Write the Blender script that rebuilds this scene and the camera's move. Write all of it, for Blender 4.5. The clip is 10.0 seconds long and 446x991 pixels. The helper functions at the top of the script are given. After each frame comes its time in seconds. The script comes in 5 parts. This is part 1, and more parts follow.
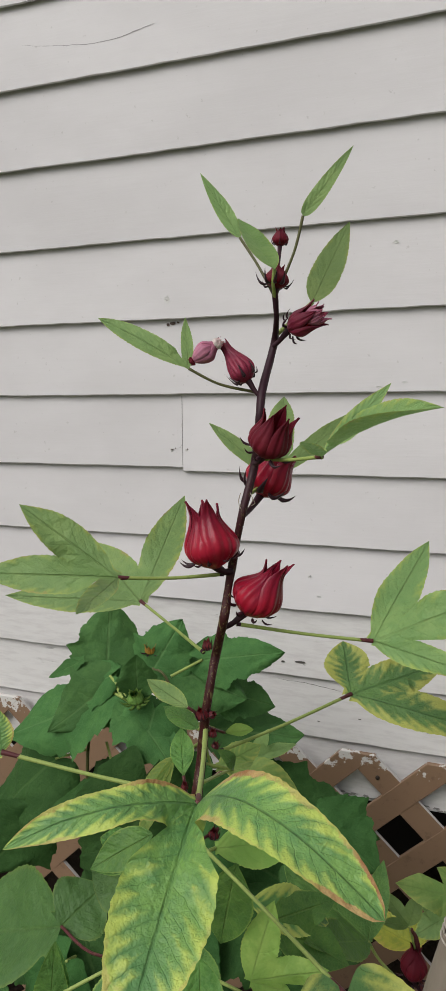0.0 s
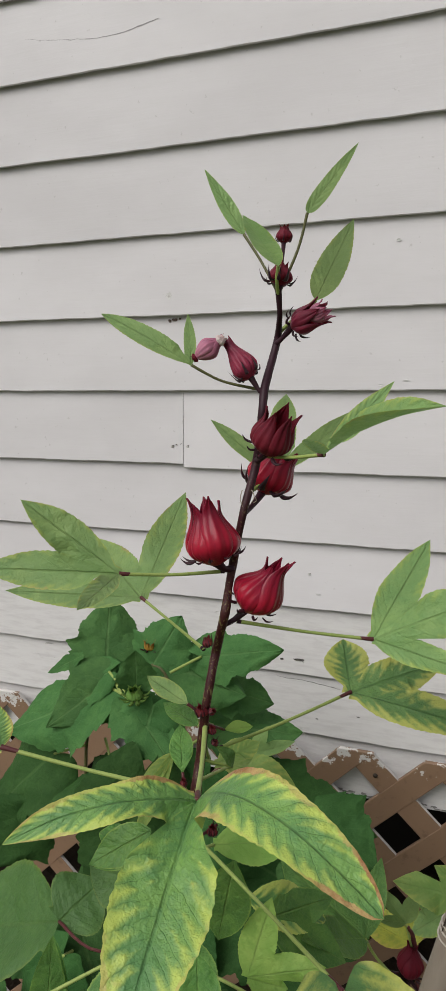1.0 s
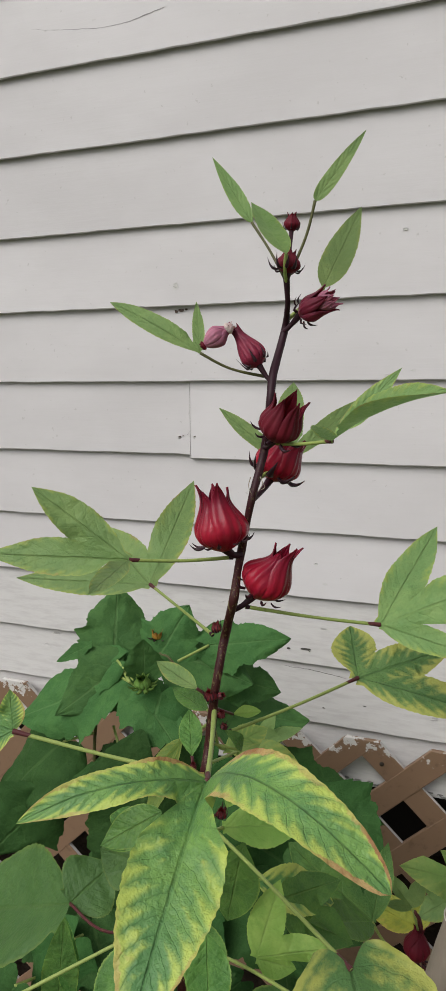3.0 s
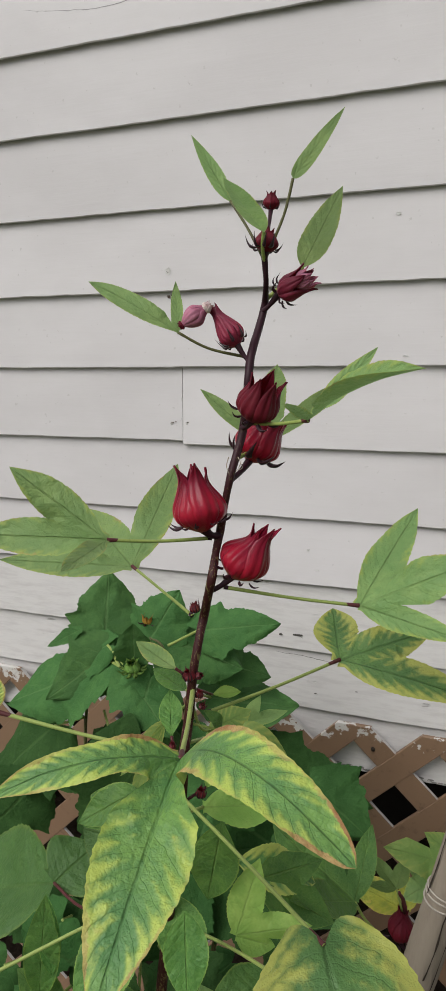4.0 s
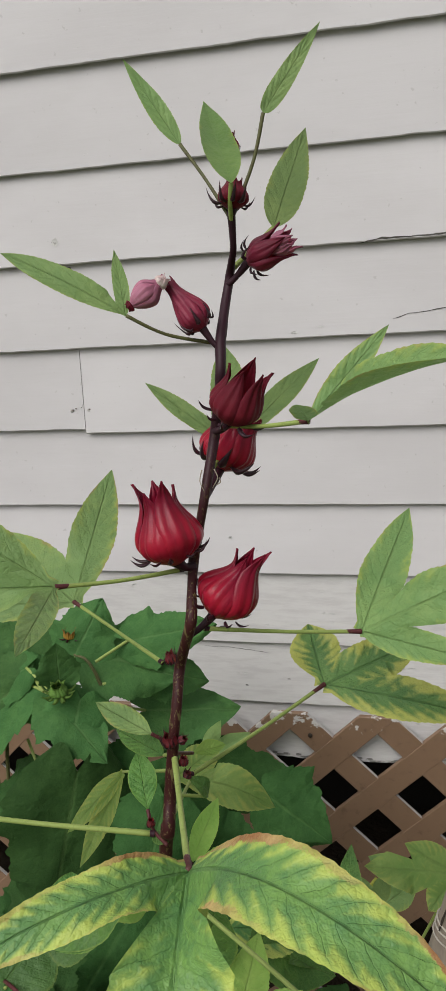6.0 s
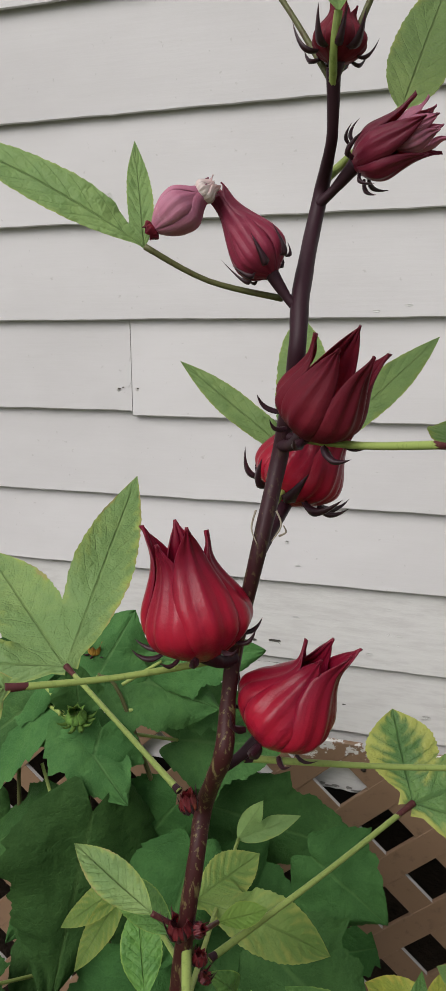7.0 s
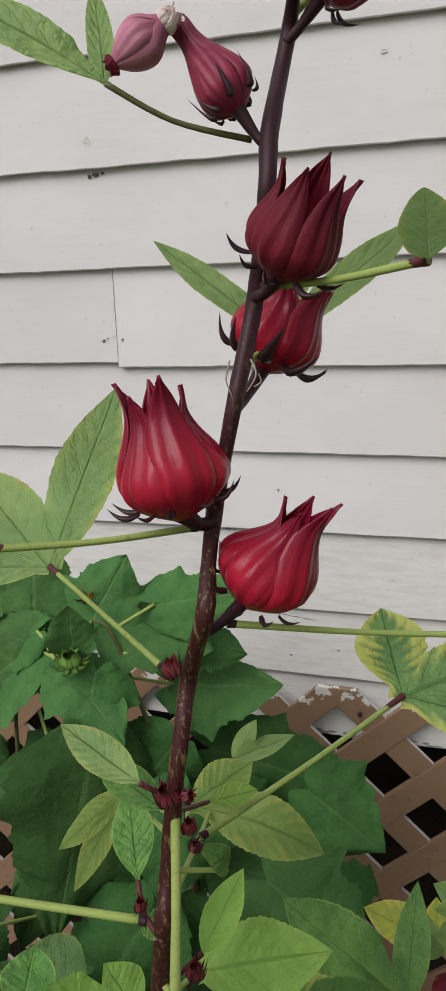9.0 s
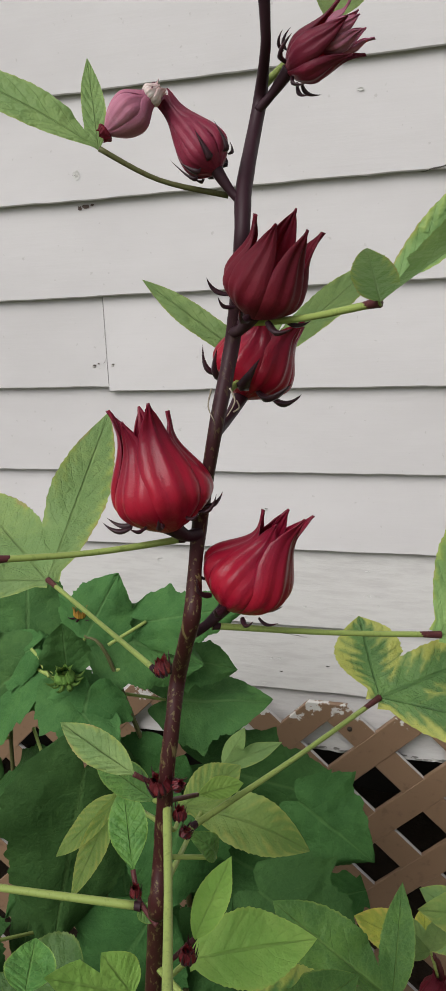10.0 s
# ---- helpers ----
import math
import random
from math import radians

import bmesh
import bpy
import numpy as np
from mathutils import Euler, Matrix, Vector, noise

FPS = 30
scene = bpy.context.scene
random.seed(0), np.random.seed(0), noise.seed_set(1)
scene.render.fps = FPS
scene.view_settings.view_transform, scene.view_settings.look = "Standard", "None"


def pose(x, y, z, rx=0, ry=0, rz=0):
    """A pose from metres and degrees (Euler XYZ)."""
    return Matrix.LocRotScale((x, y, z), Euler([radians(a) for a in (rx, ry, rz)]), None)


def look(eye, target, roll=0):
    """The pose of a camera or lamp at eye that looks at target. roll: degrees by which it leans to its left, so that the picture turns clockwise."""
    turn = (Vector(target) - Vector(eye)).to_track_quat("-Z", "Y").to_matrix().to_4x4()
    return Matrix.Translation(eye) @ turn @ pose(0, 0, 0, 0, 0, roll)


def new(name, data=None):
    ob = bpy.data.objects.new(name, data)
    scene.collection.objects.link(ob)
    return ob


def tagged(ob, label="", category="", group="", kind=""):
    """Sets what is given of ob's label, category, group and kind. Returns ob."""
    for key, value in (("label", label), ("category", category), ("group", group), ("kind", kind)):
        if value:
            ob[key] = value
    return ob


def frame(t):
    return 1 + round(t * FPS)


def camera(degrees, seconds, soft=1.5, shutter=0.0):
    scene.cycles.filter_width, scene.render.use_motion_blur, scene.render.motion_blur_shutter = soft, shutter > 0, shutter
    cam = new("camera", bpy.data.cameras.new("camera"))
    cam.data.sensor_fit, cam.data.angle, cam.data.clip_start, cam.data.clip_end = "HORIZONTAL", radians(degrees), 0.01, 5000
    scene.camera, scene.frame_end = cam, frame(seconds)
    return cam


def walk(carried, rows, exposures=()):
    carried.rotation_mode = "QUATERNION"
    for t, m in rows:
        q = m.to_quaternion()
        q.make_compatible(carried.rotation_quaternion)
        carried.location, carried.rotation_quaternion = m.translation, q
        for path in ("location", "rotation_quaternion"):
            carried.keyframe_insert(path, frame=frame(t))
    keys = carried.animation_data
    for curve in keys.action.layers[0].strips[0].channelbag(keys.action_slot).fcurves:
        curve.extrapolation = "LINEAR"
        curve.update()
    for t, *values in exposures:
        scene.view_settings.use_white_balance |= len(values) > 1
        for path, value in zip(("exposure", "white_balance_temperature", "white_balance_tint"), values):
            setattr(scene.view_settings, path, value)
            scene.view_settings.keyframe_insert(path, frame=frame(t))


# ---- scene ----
cam = camera(33.7, 10.0, soft=0.7)
PATH = [
    (0, (0.489, -1.05, 1.536), (-0.213, 0.78, 1.137), -2.0),
    (0.5, (0.486, -1.05, 1.537), (-0.242, 0.771, 1.146), -2.4),
    (1, (0.488, -1.05, 1.536), (-0.213, 0.778, 1.129), -1.5),
    (1.5, (0.495, -1.049, 1.537), (-0.177, 0.791, 1.133), -1.9),
    (2, (0.49, -1.055, 1.536), (-0.201, 0.779, 1.137), -1.4),
    (2.2, (0.488, -1.056, 1.535), (-0.217, 0.772, 1.134), -1.5),
    (3.3, (0.488, -1.052, 1.534), (-0.231, 0.763, 1.1), -1.9),
    (3.5, (0.492, -1.05, 1.536), (-0.227, 0.765, 1.101), -2.3),
    (4, (0.499, -1.051, 1.529), (-0.214, 0.761, 1.073), -1.6),
    (4.5, (0.505, -1.048, 1.535), (-0.176, 0.777, 1.082), -1.8),
    (5, (0.485, -1.053, 1.517), (-0.222, 0.746, 1.005), -1.6),
    (5.5, (0.451, -1.06, 1.533), (0.01, 0.817, 1.0), -0.5),
    (6, (0.436, -0.987, 1.533), (0.018, 0.893, 0.993), -3.7),
    (6.2, (0.419, -0.951, 1.531), (-0.055, 0.929, 1.041), -2.4),
    (7.3, (0.407, -0.86, 1.511), (-0.171, 0.943, 0.868), -1.6),
    (7.5, (0.408, -0.863, 1.504), (-0.167, 0.93, 0.828), -1.1),
    (8, (0.419, -0.873, 1.483), (-0.139, 0.934, 0.831), -2.2),
    (8.5, (0.415, -0.873, 1.489), (-0.137, 0.941, 0.851), -2.1),
    (9, (0.412, -0.871, 1.488), (-0.133, 0.94, 0.839), -3.1),
    (9.5, (0.414, -0.874, 1.492), (-0.123, 0.944, 0.854), -3.3),
    (10, (0.42, -0.891, 1.493), (-0.103, 0.945, 0.897), -3.5),
]
walk(cam, [(t, look(eye, target, roll)) for t, eye, target, roll in PATH], exposures=[(0.0, 0.21), (6.0, 0.21), (7.5, 0.30), (10.0, 0.31)])

# ---- world and light: a bright overcast day ----
world = bpy.data.worlds.new("overcast_sky")
scene.world = world
world.use_nodes = True
wn, wl = world.node_tree.nodes, world.node_tree.links
wn.clear()
w_out = wn.new("ShaderNodeOutputWorld")
w_bg = wn.new("ShaderNodeBackground")
w_sky = wn.new("ShaderNodeTexSky")
w_sky.sky_type = "NISHITA"
w_sky.sun_disc = False
w_sky.sun_elevation = radians(53)
w_sky.sun_rotation = radians(205)
w_sky.dust_density = 4.0
w_grey = wn.new("ShaderNodeHueSaturation")
w_grey.inputs["Saturation"].default_value = 0.30
w_bg.inputs["Strength"].default_value = 0.088
wl.new(w_sky.outputs[0], w_grey.inputs["Color"])
wl.new(w_grey.outputs[0], w_bg.inputs["Color"])
wl.new(w_bg.outputs[0], w_out.inputs["Surface"])

sun = new("sun", bpy.data.lights.new("sun", "SUN"))
sun.data.energy = 1.65
sun.data.angle = radians(42)
sun.data.color = (1.0, 0.985, 0.975)
sun.matrix_world = look((-1.5, -3.5, 5.2), (0.3, 0.0, 1.2))


# ---- materials ----
class Mat:
    """A small helper that holds one node material while it is being wired."""

    def __init__(self, name, rough=0.6, spec=0.4):
        self.m = bpy.data.materials.new(name)
        self.m.use_nodes = True
        self.n, self.l = self.m.node_tree.nodes, self.m.node_tree.links
        self.p = self.n["Principled BSDF"]
        self.out = self.n["Material Output"]
        self.p.inputs["Roughness"].default_value = rough
        self.p.inputs["Specular IOR Level"].default_value = spec

    def node(self, kind, **inputs):
        nd = self.n.new(kind)
        for k, v in inputs.items():
            self.put(nd.inputs[k.replace("_", " ")], v)
        return nd

    def put(self, socket, v):
        if isinstance(v, bpy.types.NodeSocket):
            self.l.new(v, socket)
        else:
            socket.default_value = v

    def math(self, op, a, b=0.0, c=0.0, clamp=False):
        nd = self.n.new("ShaderNodeMath")
        nd.operation, nd.use_clamp = op, clamp
        for s, v in zip(nd.inputs, (a, b, c)):
            self.put(s, v)
        return nd.outputs[0]

    def step(self, v, lo, hi):
        nd = self.n.new("ShaderNodeMapRange")
        nd.interpolation_type = "SMOOTHSTEP"
        for s, x in zip(nd.inputs, (v, lo, hi, 0.0, 1.0)):
            self.put(s, x)
        return nd.outputs[0]

    def mix(self, fac, a, b):
        nd = self.n.new("ShaderNodeMix")
        nd.data_type = "RGBA"
        self.put(nd.inputs["Factor"], fac)
        self.put(nd.inputs["A"], (*a, 1) if isinstance(a, tuple) else a)
        self.put(nd.inputs["B"], (*b, 1) if isinstance(b, tuple) else b)
        return nd.outputs["Result"]

    def coords(self, scale=(1, 1, 1), which="Object"):
        tc = self.n.new("ShaderNodeTexCoord")
        mp = self.n.new("ShaderNodeMapping")
        mp.inputs["Scale"].default_value = scale
        self.l.new(tc.outputs[which], mp.inputs["Vector"])
        return mp.outputs[0]

    def noise(self, scale, detail=4.0, rough=0.55, vec=None, warp=0.0):
        nd = self.n.new("ShaderNodeTexNoise")
        nd.inputs["Scale"].default_value = scale
        nd.inputs["Detail"].default_value = detail
        nd.inputs["Roughness"].default_value = rough
        nd.inputs["Distortion"].default_value = warp
        self.l.new(vec if vec is not None else self.coords(), nd.inputs["Vector"])
        return nd.outputs["Fac"]

    def random(self):
        return self.n.new("ShaderNodeObjectInfo").outputs["Random"]

    def bump(self, height, strength=0.3, distance=0.001):
        nd = self.n.new("ShaderNodeBump")
        nd.inputs["Strength"].default_value = strength
        nd.inputs["Distance"].default_value = distance
        self.l.new(height, nd.inputs["Height"])
        self.l.new(nd.outputs[0], self.p.inputs["Normal"])
        return nd.outputs[0]

    def colour(self, socket):
        self.put(self.p.inputs["Base Color"], (*socket, 1) if isinstance(socket, tuple) else socket)

    def translucent(self, colour, amount):
        tr = self.n.new("ShaderNodeBsdfTranslucent")
        self.put(tr.inputs["Color"], colour)
        mx = self.n.new("ShaderNodeMixShader")
        mx.inputs[0].default_value = amount
        self.l.new(self.p.outputs[0], mx.inputs[1])
        self.l.new(tr.outputs[0], mx.inputs[2])
        self.l.new(mx.outputs[0], self.out.inputs["Surface"])


def leaf_material(name, green, deep, vein, yellow=(0.42, 0.42, 0.06), chlorosis=0.0, scorch=0.0, veins=8.0, gloss=0.5, glow=0.22, veinlift=0.3, shine=0.3, rim=0.5, inward=0.75, stripe=0.4):
    """Leaf blade: midrib and side veins from the blade's own uv, mottling, yellowing between the veins, pale or scorched rim."""
    k = Mat(name, gloss, shine)
    uv = k.n.new("ShaderNodeUVMap")
    uv.uv_map = "blade"
    sep = k.n.new("ShaderNodeSeparateXYZ")
    k.l.new(uv.outputs[0], sep.inputs[0])
    u, v = sep.outputs[0], sep.outputs[1]
    a = k.math("ABSOLUTE", k.math("MULTIPLY_ADD", v, 2.0, -1.0))
    wob = k.noise(150.0, 5.0, 0.68)
    wob_big = k.noise(30.0, 4.0, 0.6)
    wob_mid = k.noise(75.0, 4.0, 0.62)
    side = k.math("MULTIPLY_ADD", u, veins, k.math("MULTIPLY", a, -1.9))
    side = k.math("ADD", side, k.math("MULTIPLY", wob_big, 1.4))
    side = k.math("ADD", side, k.math("MULTIPLY", wob_mid, 0.5))
    side = k.math("ADD", side, k.step(v, 0.49, 0.51))
    ridge = k.math("ABSOLUTE", k.math("MULTIPLY_ADD", k.math("FRACT", k.math("MULTIPLY_ADD", k.step(v, 0.49, 0.51), 0.43, side)), 2.0, -1.0))
    veinmask = k.math("MULTIPLY", k.step(ridge, 0.90, 0.98), k.step(a, 1.0, 0.6))
    mid = k.step(a, 0.06, 0.012)
    allveins = k.math("MAXIMUM", k.math("MULTIPLY", veinmask, 0.32), mid)
    net = k.n.new("ShaderNodeTexVoronoi")
    net.feature = "DISTANCE_TO_EDGE"
    net.inputs["Scale"].default_value = 420.0
    k.l.new(k.coords(), net.inputs["Vector"])
    mesh = k.step(net.outputs["Distance"], 0.16, 0.0)
    base = k.mix(k.step(wob_big, 0.35, 0.65), green, deep)
    base = k.mix(k.math("MULTIPLY", k.step(wob_mid, 0.45, 0.66), 0.75), base, deep)
    base = k.mix(k.math("MULTIPLY", k.step(wob, 0.42, 0.70), 0.45), base, deep)
    base = k.mix(k.math("MULTIPLY", mesh, 0.12), base, vein)
    if chlorosis > 0:
        between = k.math("SUBTRACT", 1.0, ridge)
        t = k.math("ADD", k.math("MULTIPLY", a, inward), k.math("MULTIPLY", wob_big, 0.4))
        t = k.math("ADD", t, k.math("MULTIPLY", between, stripe))
        t = k.math("ADD", t, k.math("MULTIPLY", wob, 0.55))
        t = k.math("ADD", t, k.math("MULTIPLY", wob_mid, 1.05))
        t = k.math("ADD", t, k.math("MULTIPLY_ADD", k.noise(320.0, 3.0, 0.6), 0.30, -0.15))
        ch = k.step(t, 2.16 - chlorosis, 2.84 - chlorosis)
        base = k.mix(k.math("MULTIPLY", ch, 0.9), base, k.mix(wob_mid, yellow, tuple(c * 0.8 for c in yellow)))
    base = k.mix(k.math("MULTIPLY", allveins, veinlift), base, vein)
    base = k.mix(k.math("MULTIPLY", k.math("MULTIPLY", k.step(a, 0.90, 1.0), k.step(wob_mid, 0.25, 0.6)), rim), base, yellow)
    if scorch > 0:
        ragged = k.noise(60.0, 6.0, 0.75)
        patchy = k.step(k.noise(11.0, 2.0, 0.5), 0.36, 0.62)
        s = k.math("ADD", a, k.math("MULTIPLY_ADD", ragged, 1.0, -0.24))
        s = k.math("ADD", s, k.math("MULTIPLY", patchy, 0.14 * scorch))
        burnt = k.math("MULTIPLY", k.step(s, 1.30 - 0.08 * scorch, 1.38 - 0.08 * scorch), k.math("MULTIPLY_ADD", patchy, 0.85, 0.15))
        tan = k.mix(k.step(ragged, 0.35, 0.65), (0.28, 0.12, 0.05), (0.50, 0.34, 0.15))
        base = k.mix(k.math("MULTIPLY", burnt, 0.15 + 0.7 * scorch), base, tan)
        spots = k.step(k.noise(60.0, 3.0), 0.70, 0.76)
        base = k.mix(k.math("MULTIPLY", spots, 0.3 * scorch), base, (0.30, 0.20, 0.06))
    hs = k.n.new("ShaderNodeHueSaturation")
    k.put(hs.inputs["Value"], k.math("MULTIPLY_ADD", k.random(), 0.34, 0.83))
    k.put(hs.inputs["Hue"], k.math("MULTIPLY_ADD", k.random(), 0.018, 0.491))
    k.l.new(base, hs.inputs["Color"])
    col = hs.outputs[0]
    k.colour(col)
    lift = k.math("ADD", k.math("MULTIPLY", allveins, -0.40), k.math("MULTIPLY", k.math("SUBTRACT", 1.0, ridge), 0.12))
    lift = k.math("ADD", lift, k.math("MULTIPLY", wob_mid, 2.2))
    lift = k.math("ADD", lift, k.math("MULTIPLY", wob, 0.22))
    lift = k.math("ADD", lift, k.math("MULTIPLY", mesh, -0.05))
    k.bump(lift, 0.85, 0.0018)
    k.translucent(col, glow)
    return k.m


LEAF = leaf_material("roselle_leaf", (0.126, 0.262, 0.052), (0.072, 0.176, 0.040), (0.25, 0.40, 0.11), chlorosis=0.50, yellow=(0.33, 0.44, 0.085), stripe=0.14, inward=0.5)
LEAF_PALE = leaf_material("roselle_leaf_young", (0.285, 0.415, 0.142), (0.210, 0.335, 0.116), (0.30, 0.43, 0.16), chlorosis=0.36, inward=0.95, yellow=(0.42, 0.49, 0.13), glow=0.50, stripe=0.10)
LEAF_RIM = leaf_material("roselle_leaf_yellow_rim", (0.290, 0.440, 0.150), (0.205, 0.355, 0.122), (0.24, 0.37, 0.12), chlorosis=0.46, yellow=(0.46, 0.57, 0.14), glow=0.34, scorch=0.45, veins=9.0, inward=0.95, stripe=0.26, rim=0.5)
LEAF_YELLOW = leaf_material("roselle_leaf_yellowing", (0.185, 0.330, 0.085), (0.100, 0.225, 0.075), (0.085, 0.190, 0.070), chlorosis=0.58, yellow=(0.53, 0.62, 0.13), scorch=1.7, glow=0.2, veins=12.0, gloss=0.42, veinlift=0.32, inward=1.0, stripe=0.46)
LEAF_BLOTCH = leaf_material("roselle_leaf_yellow_blotched", (0.165, 0.325, 0.090), (0.095, 0.220, 0.066), (0.10, 0.215, 0.075), chlorosis=0.76, yellow=(0.58, 0.62, 0.15), scorch=0.2, glow=0.2, veins=9.0, gloss=0.42, inward=1.0, stripe=0.34)
LEAF_LIME = leaf_material("roselle_leaf_bright", (0.400, 0.580, 0.140), (0.265, 0.460, 0.095), (0.33, 0.48, 0.14), chlorosis=0.62, yellow=(0.50, 0.57, 0.13), stripe=0.14, inward=0.35, glow=0.48)
LEAF_MOTTLED = leaf_material("roselle_leaf_mottled", (0.350, 0.520, 0.150), (0.240, 0.420, 0.110), (0.24, 0.38, 0.12), chlorosis=0.74, yellow=(0.58, 0.66, 0.18), glow=0.55, veins=9.0, gloss=0.45, inward=0.55, stripe=0.42)
LEAF_GOLD = leaf_material("roselle_leaf_golden", (0.36, 0.38, 0.05), (0.22, 0.29, 0.045), (0.30, 0.36, 0.06), chlorosis=0.6, yellow=(0.55, 0.45, 0.08), scorch=0.3, glow=0.25)
# low leaves: a darker copy of LEAF with their shade mixed into the green
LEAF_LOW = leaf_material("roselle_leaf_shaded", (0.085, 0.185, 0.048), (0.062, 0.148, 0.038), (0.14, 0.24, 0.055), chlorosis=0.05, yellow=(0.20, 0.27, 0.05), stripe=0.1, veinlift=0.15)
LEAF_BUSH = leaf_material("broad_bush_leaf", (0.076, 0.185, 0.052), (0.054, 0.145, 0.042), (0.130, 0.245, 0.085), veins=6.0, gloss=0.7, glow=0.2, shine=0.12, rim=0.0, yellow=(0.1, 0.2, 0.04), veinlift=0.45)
# darker copy of LEAF_BUSH: shade low in the bush is put into the colour
LEAF_BUSH_SHADE = leaf_material("broad_bush_leaf_in_shade", (0.043, 0.110, 0.029), (0.030, 0.083, 0.022), (0.080, 0.160, 0.048), veins=6.0, gloss=0.7, glow=0.12, shine=0.10, rim=0.0, yellow=(0.1, 0.2, 0.04), veinlift=0.45)
LEAF_SHOOT = leaf_material("bush_shoot_leaf", (0.15, 0.28, 0.05), (0.09, 0.20, 0.035), (0.18, 0.30, 0.07), veins=6.0, gloss=0.6, glow=0.3, shine=0.2, rim=0.0)


def stem_material(name, dark, light, amount, rough=0.5, upper=None):
    k = Mat(name, rough, 0.22)
    streak = k.noise(300.0, 4.0, 0.65, k.coords((1.0, 1.0, 0.25)))
    fleck = k.noise(760.0, 3.0, 0.6, k.coords((1.0, 1.0, 0.5)))
    col = k.mix(k.math("MULTIPLY", k.step(streak, 0.60, 0.67), amount), dark, light)
    col = k.mix(k.math("MULTIPLY", k.step(fleck, 0.575, 0.64), 0.7 * amount), col, light)
    if upper is not None:
        geo = k.n.new("ShaderNodeNewGeometry")
        sp = k.n.new("ShaderNodeSeparateXYZ")
        k.l.new(geo.outputs["Position"], sp.inputs[0])
        col = k.mix(k.step(sp.outputs[2], 1.40, 1.50), col, upper)
    k.colour(col)
    k.bump(k.noise(160.0, 4.0, 0.6, k.coords((1.0, 1.0, 0.15))), 0.35, 0.0008)
    return k.m


STEM = stem_material("purple_brown_stem", (0.042, 0.010, 0.010), (0.22, 0.19, 0.075), 0.6, 0.5, (0.030, 0.010, 0.016))
STEM_TOP = stem_material("dark_purple_stem", (0.030, 0.010, 0.016), (0.060, 0.022, 0.025), 0.3, 0.55)
PETIOLE = stem_material("green_petiole", (0.27, 0.34, 0.095), (0.17, 0.23, 0.060), 0.6, 0.45)
PETIOLE_RED = stem_material("red_petiole", (0.085, 0.024, 0.026), (0.16, 0.085, 0.05), 0.4, 0.45)
PETIOLE_DARK = stem_material("dusky_petiole", (0.10, 0.10, 0.04), (0.06, 0.025, 0.02), 0.6, 0.45)


def calyx_material(name, flesh, dark, pale, rough=0.34, spec=0.32):
    """Waxy fleshy sepals: lengthwise streaks, dark keel, seams and tips, pale flecks and fine glossy pimples."""
    k = Mat(name, rough, spec)
    uv = k.n.new("ShaderNodeUVMap")
    uv.uv_map = "blade"
    sep = k.n.new("ShaderNodeSeparateXYZ")
    k.l.new(uv.outputs[0], sep.inputs[0])
    u, v = sep.outputs[0], sep.outputs[1]
    a = k.math("ABSOLUTE", k.math("MULTIPLY_ADD", v, 2.0, -1.0))

    def streaks(along, across, shift):
        cv = k.n.new("ShaderNodeCombineXYZ")
        k.put(cv.inputs[0], k.math("MULTIPLY", u, along))
        k.put(cv.inputs[1], k.math("MULTIPLY", v, across))
        k.put(cv.inputs[2], k.math("MULTIPLY_ADD", k.random(), 40.0, shift))
        return k.noise(1.0, 2.0, 0.5, cv.outputs[0])

    broad = streaks(1.2, 5.0, 0.0)
    fine = streaks(2.6, 22.0, 7.0)
    blot = k.noise(110.0, 5.0, 0.65)
    grit = k.noise(900.0, 3.0, 0.6)
    col = k.mix(k.math("MULTIPLY", k.step(broad, 0.40, 0.75), 0.34), flesh, dark)
    col = k.mix(k.math("MULTIPLY", k.step(fine, 0.45, 0.75), 0.18), col, dark)
    col = k.mix(k.math("MULTIPLY", k.step(blot, 0.54, 0.70), 0.45), col, pale)
    col = k.mix(k.math("MULTIPLY", k.step(u, 0.30, 0.88), 0.78), col, dark)
    col = k.mix(k.math("MULTIPLY", k.step(a, 0.84, 0.98), 0.50), col, dark)
    col = k.mix(k.math("MULTIPLY", k.step(a, 0.12, 0.0), 0.22), col, dark)
    col = k.mix(k.math("MULTIPLY", k.step(grit, 0.68, 0.74), 0.30), col, pale)
    k.colour(col)
    h = k.math("ADD", k.math("MULTIPLY", broad, 0.35), k.math("MULTIPLY", fine, 0.08))
    h = k.math("ADD", h, k.math("ADD", k.math("MULTIPLY", blot, 0.55), k.math("MULTIPLY", grit, 0.14)))
    k.bump(h, 0.50, 0.0014)
    k.p.inputs["Subsurface Weight"].default_value = 0.12
    k.p.inputs["Subsurface Radius"].default_value = (0.004, 0.001, 0.001)
    k.p.inputs["Subsurface Scale"].default_value = 0.6
    return k.m


CALYX = calyx_material("crimson_calyx", (0.320, 0.009, 0.026), (0.110, 0.005, 0.019), (0.38, 0.020, 0.042), 0.31, 0.22)
CALYX_DARK = calyx_material("dark_maroon_calyx", (0.135, 0.008, 0.018), (0.075, 0.005, 0.013), (0.17, 0.020, 0.030), 0.58, 0.18)
CALYX_PINK = calyx_material("dusky_pink_calyx", (0.225, 0.022, 0.050), (0.105, 0.010, 0.026), (0.34, 0.09, 0.125), 0.45, 0.25)
PETAL = calyx_material("withered_pink_petal", (0.44, 0.165, 0.235), (0.25, 0.065, 0.115), (0.62, 0.40, 0.44), 0.55)
PETAL_TIP = calyx_material("papery_white_petal_tip", (0.62, 0.50, 0.46), (0.42, 0.26, 0.26), (0.72, 0.64, 0.58), 0.6)
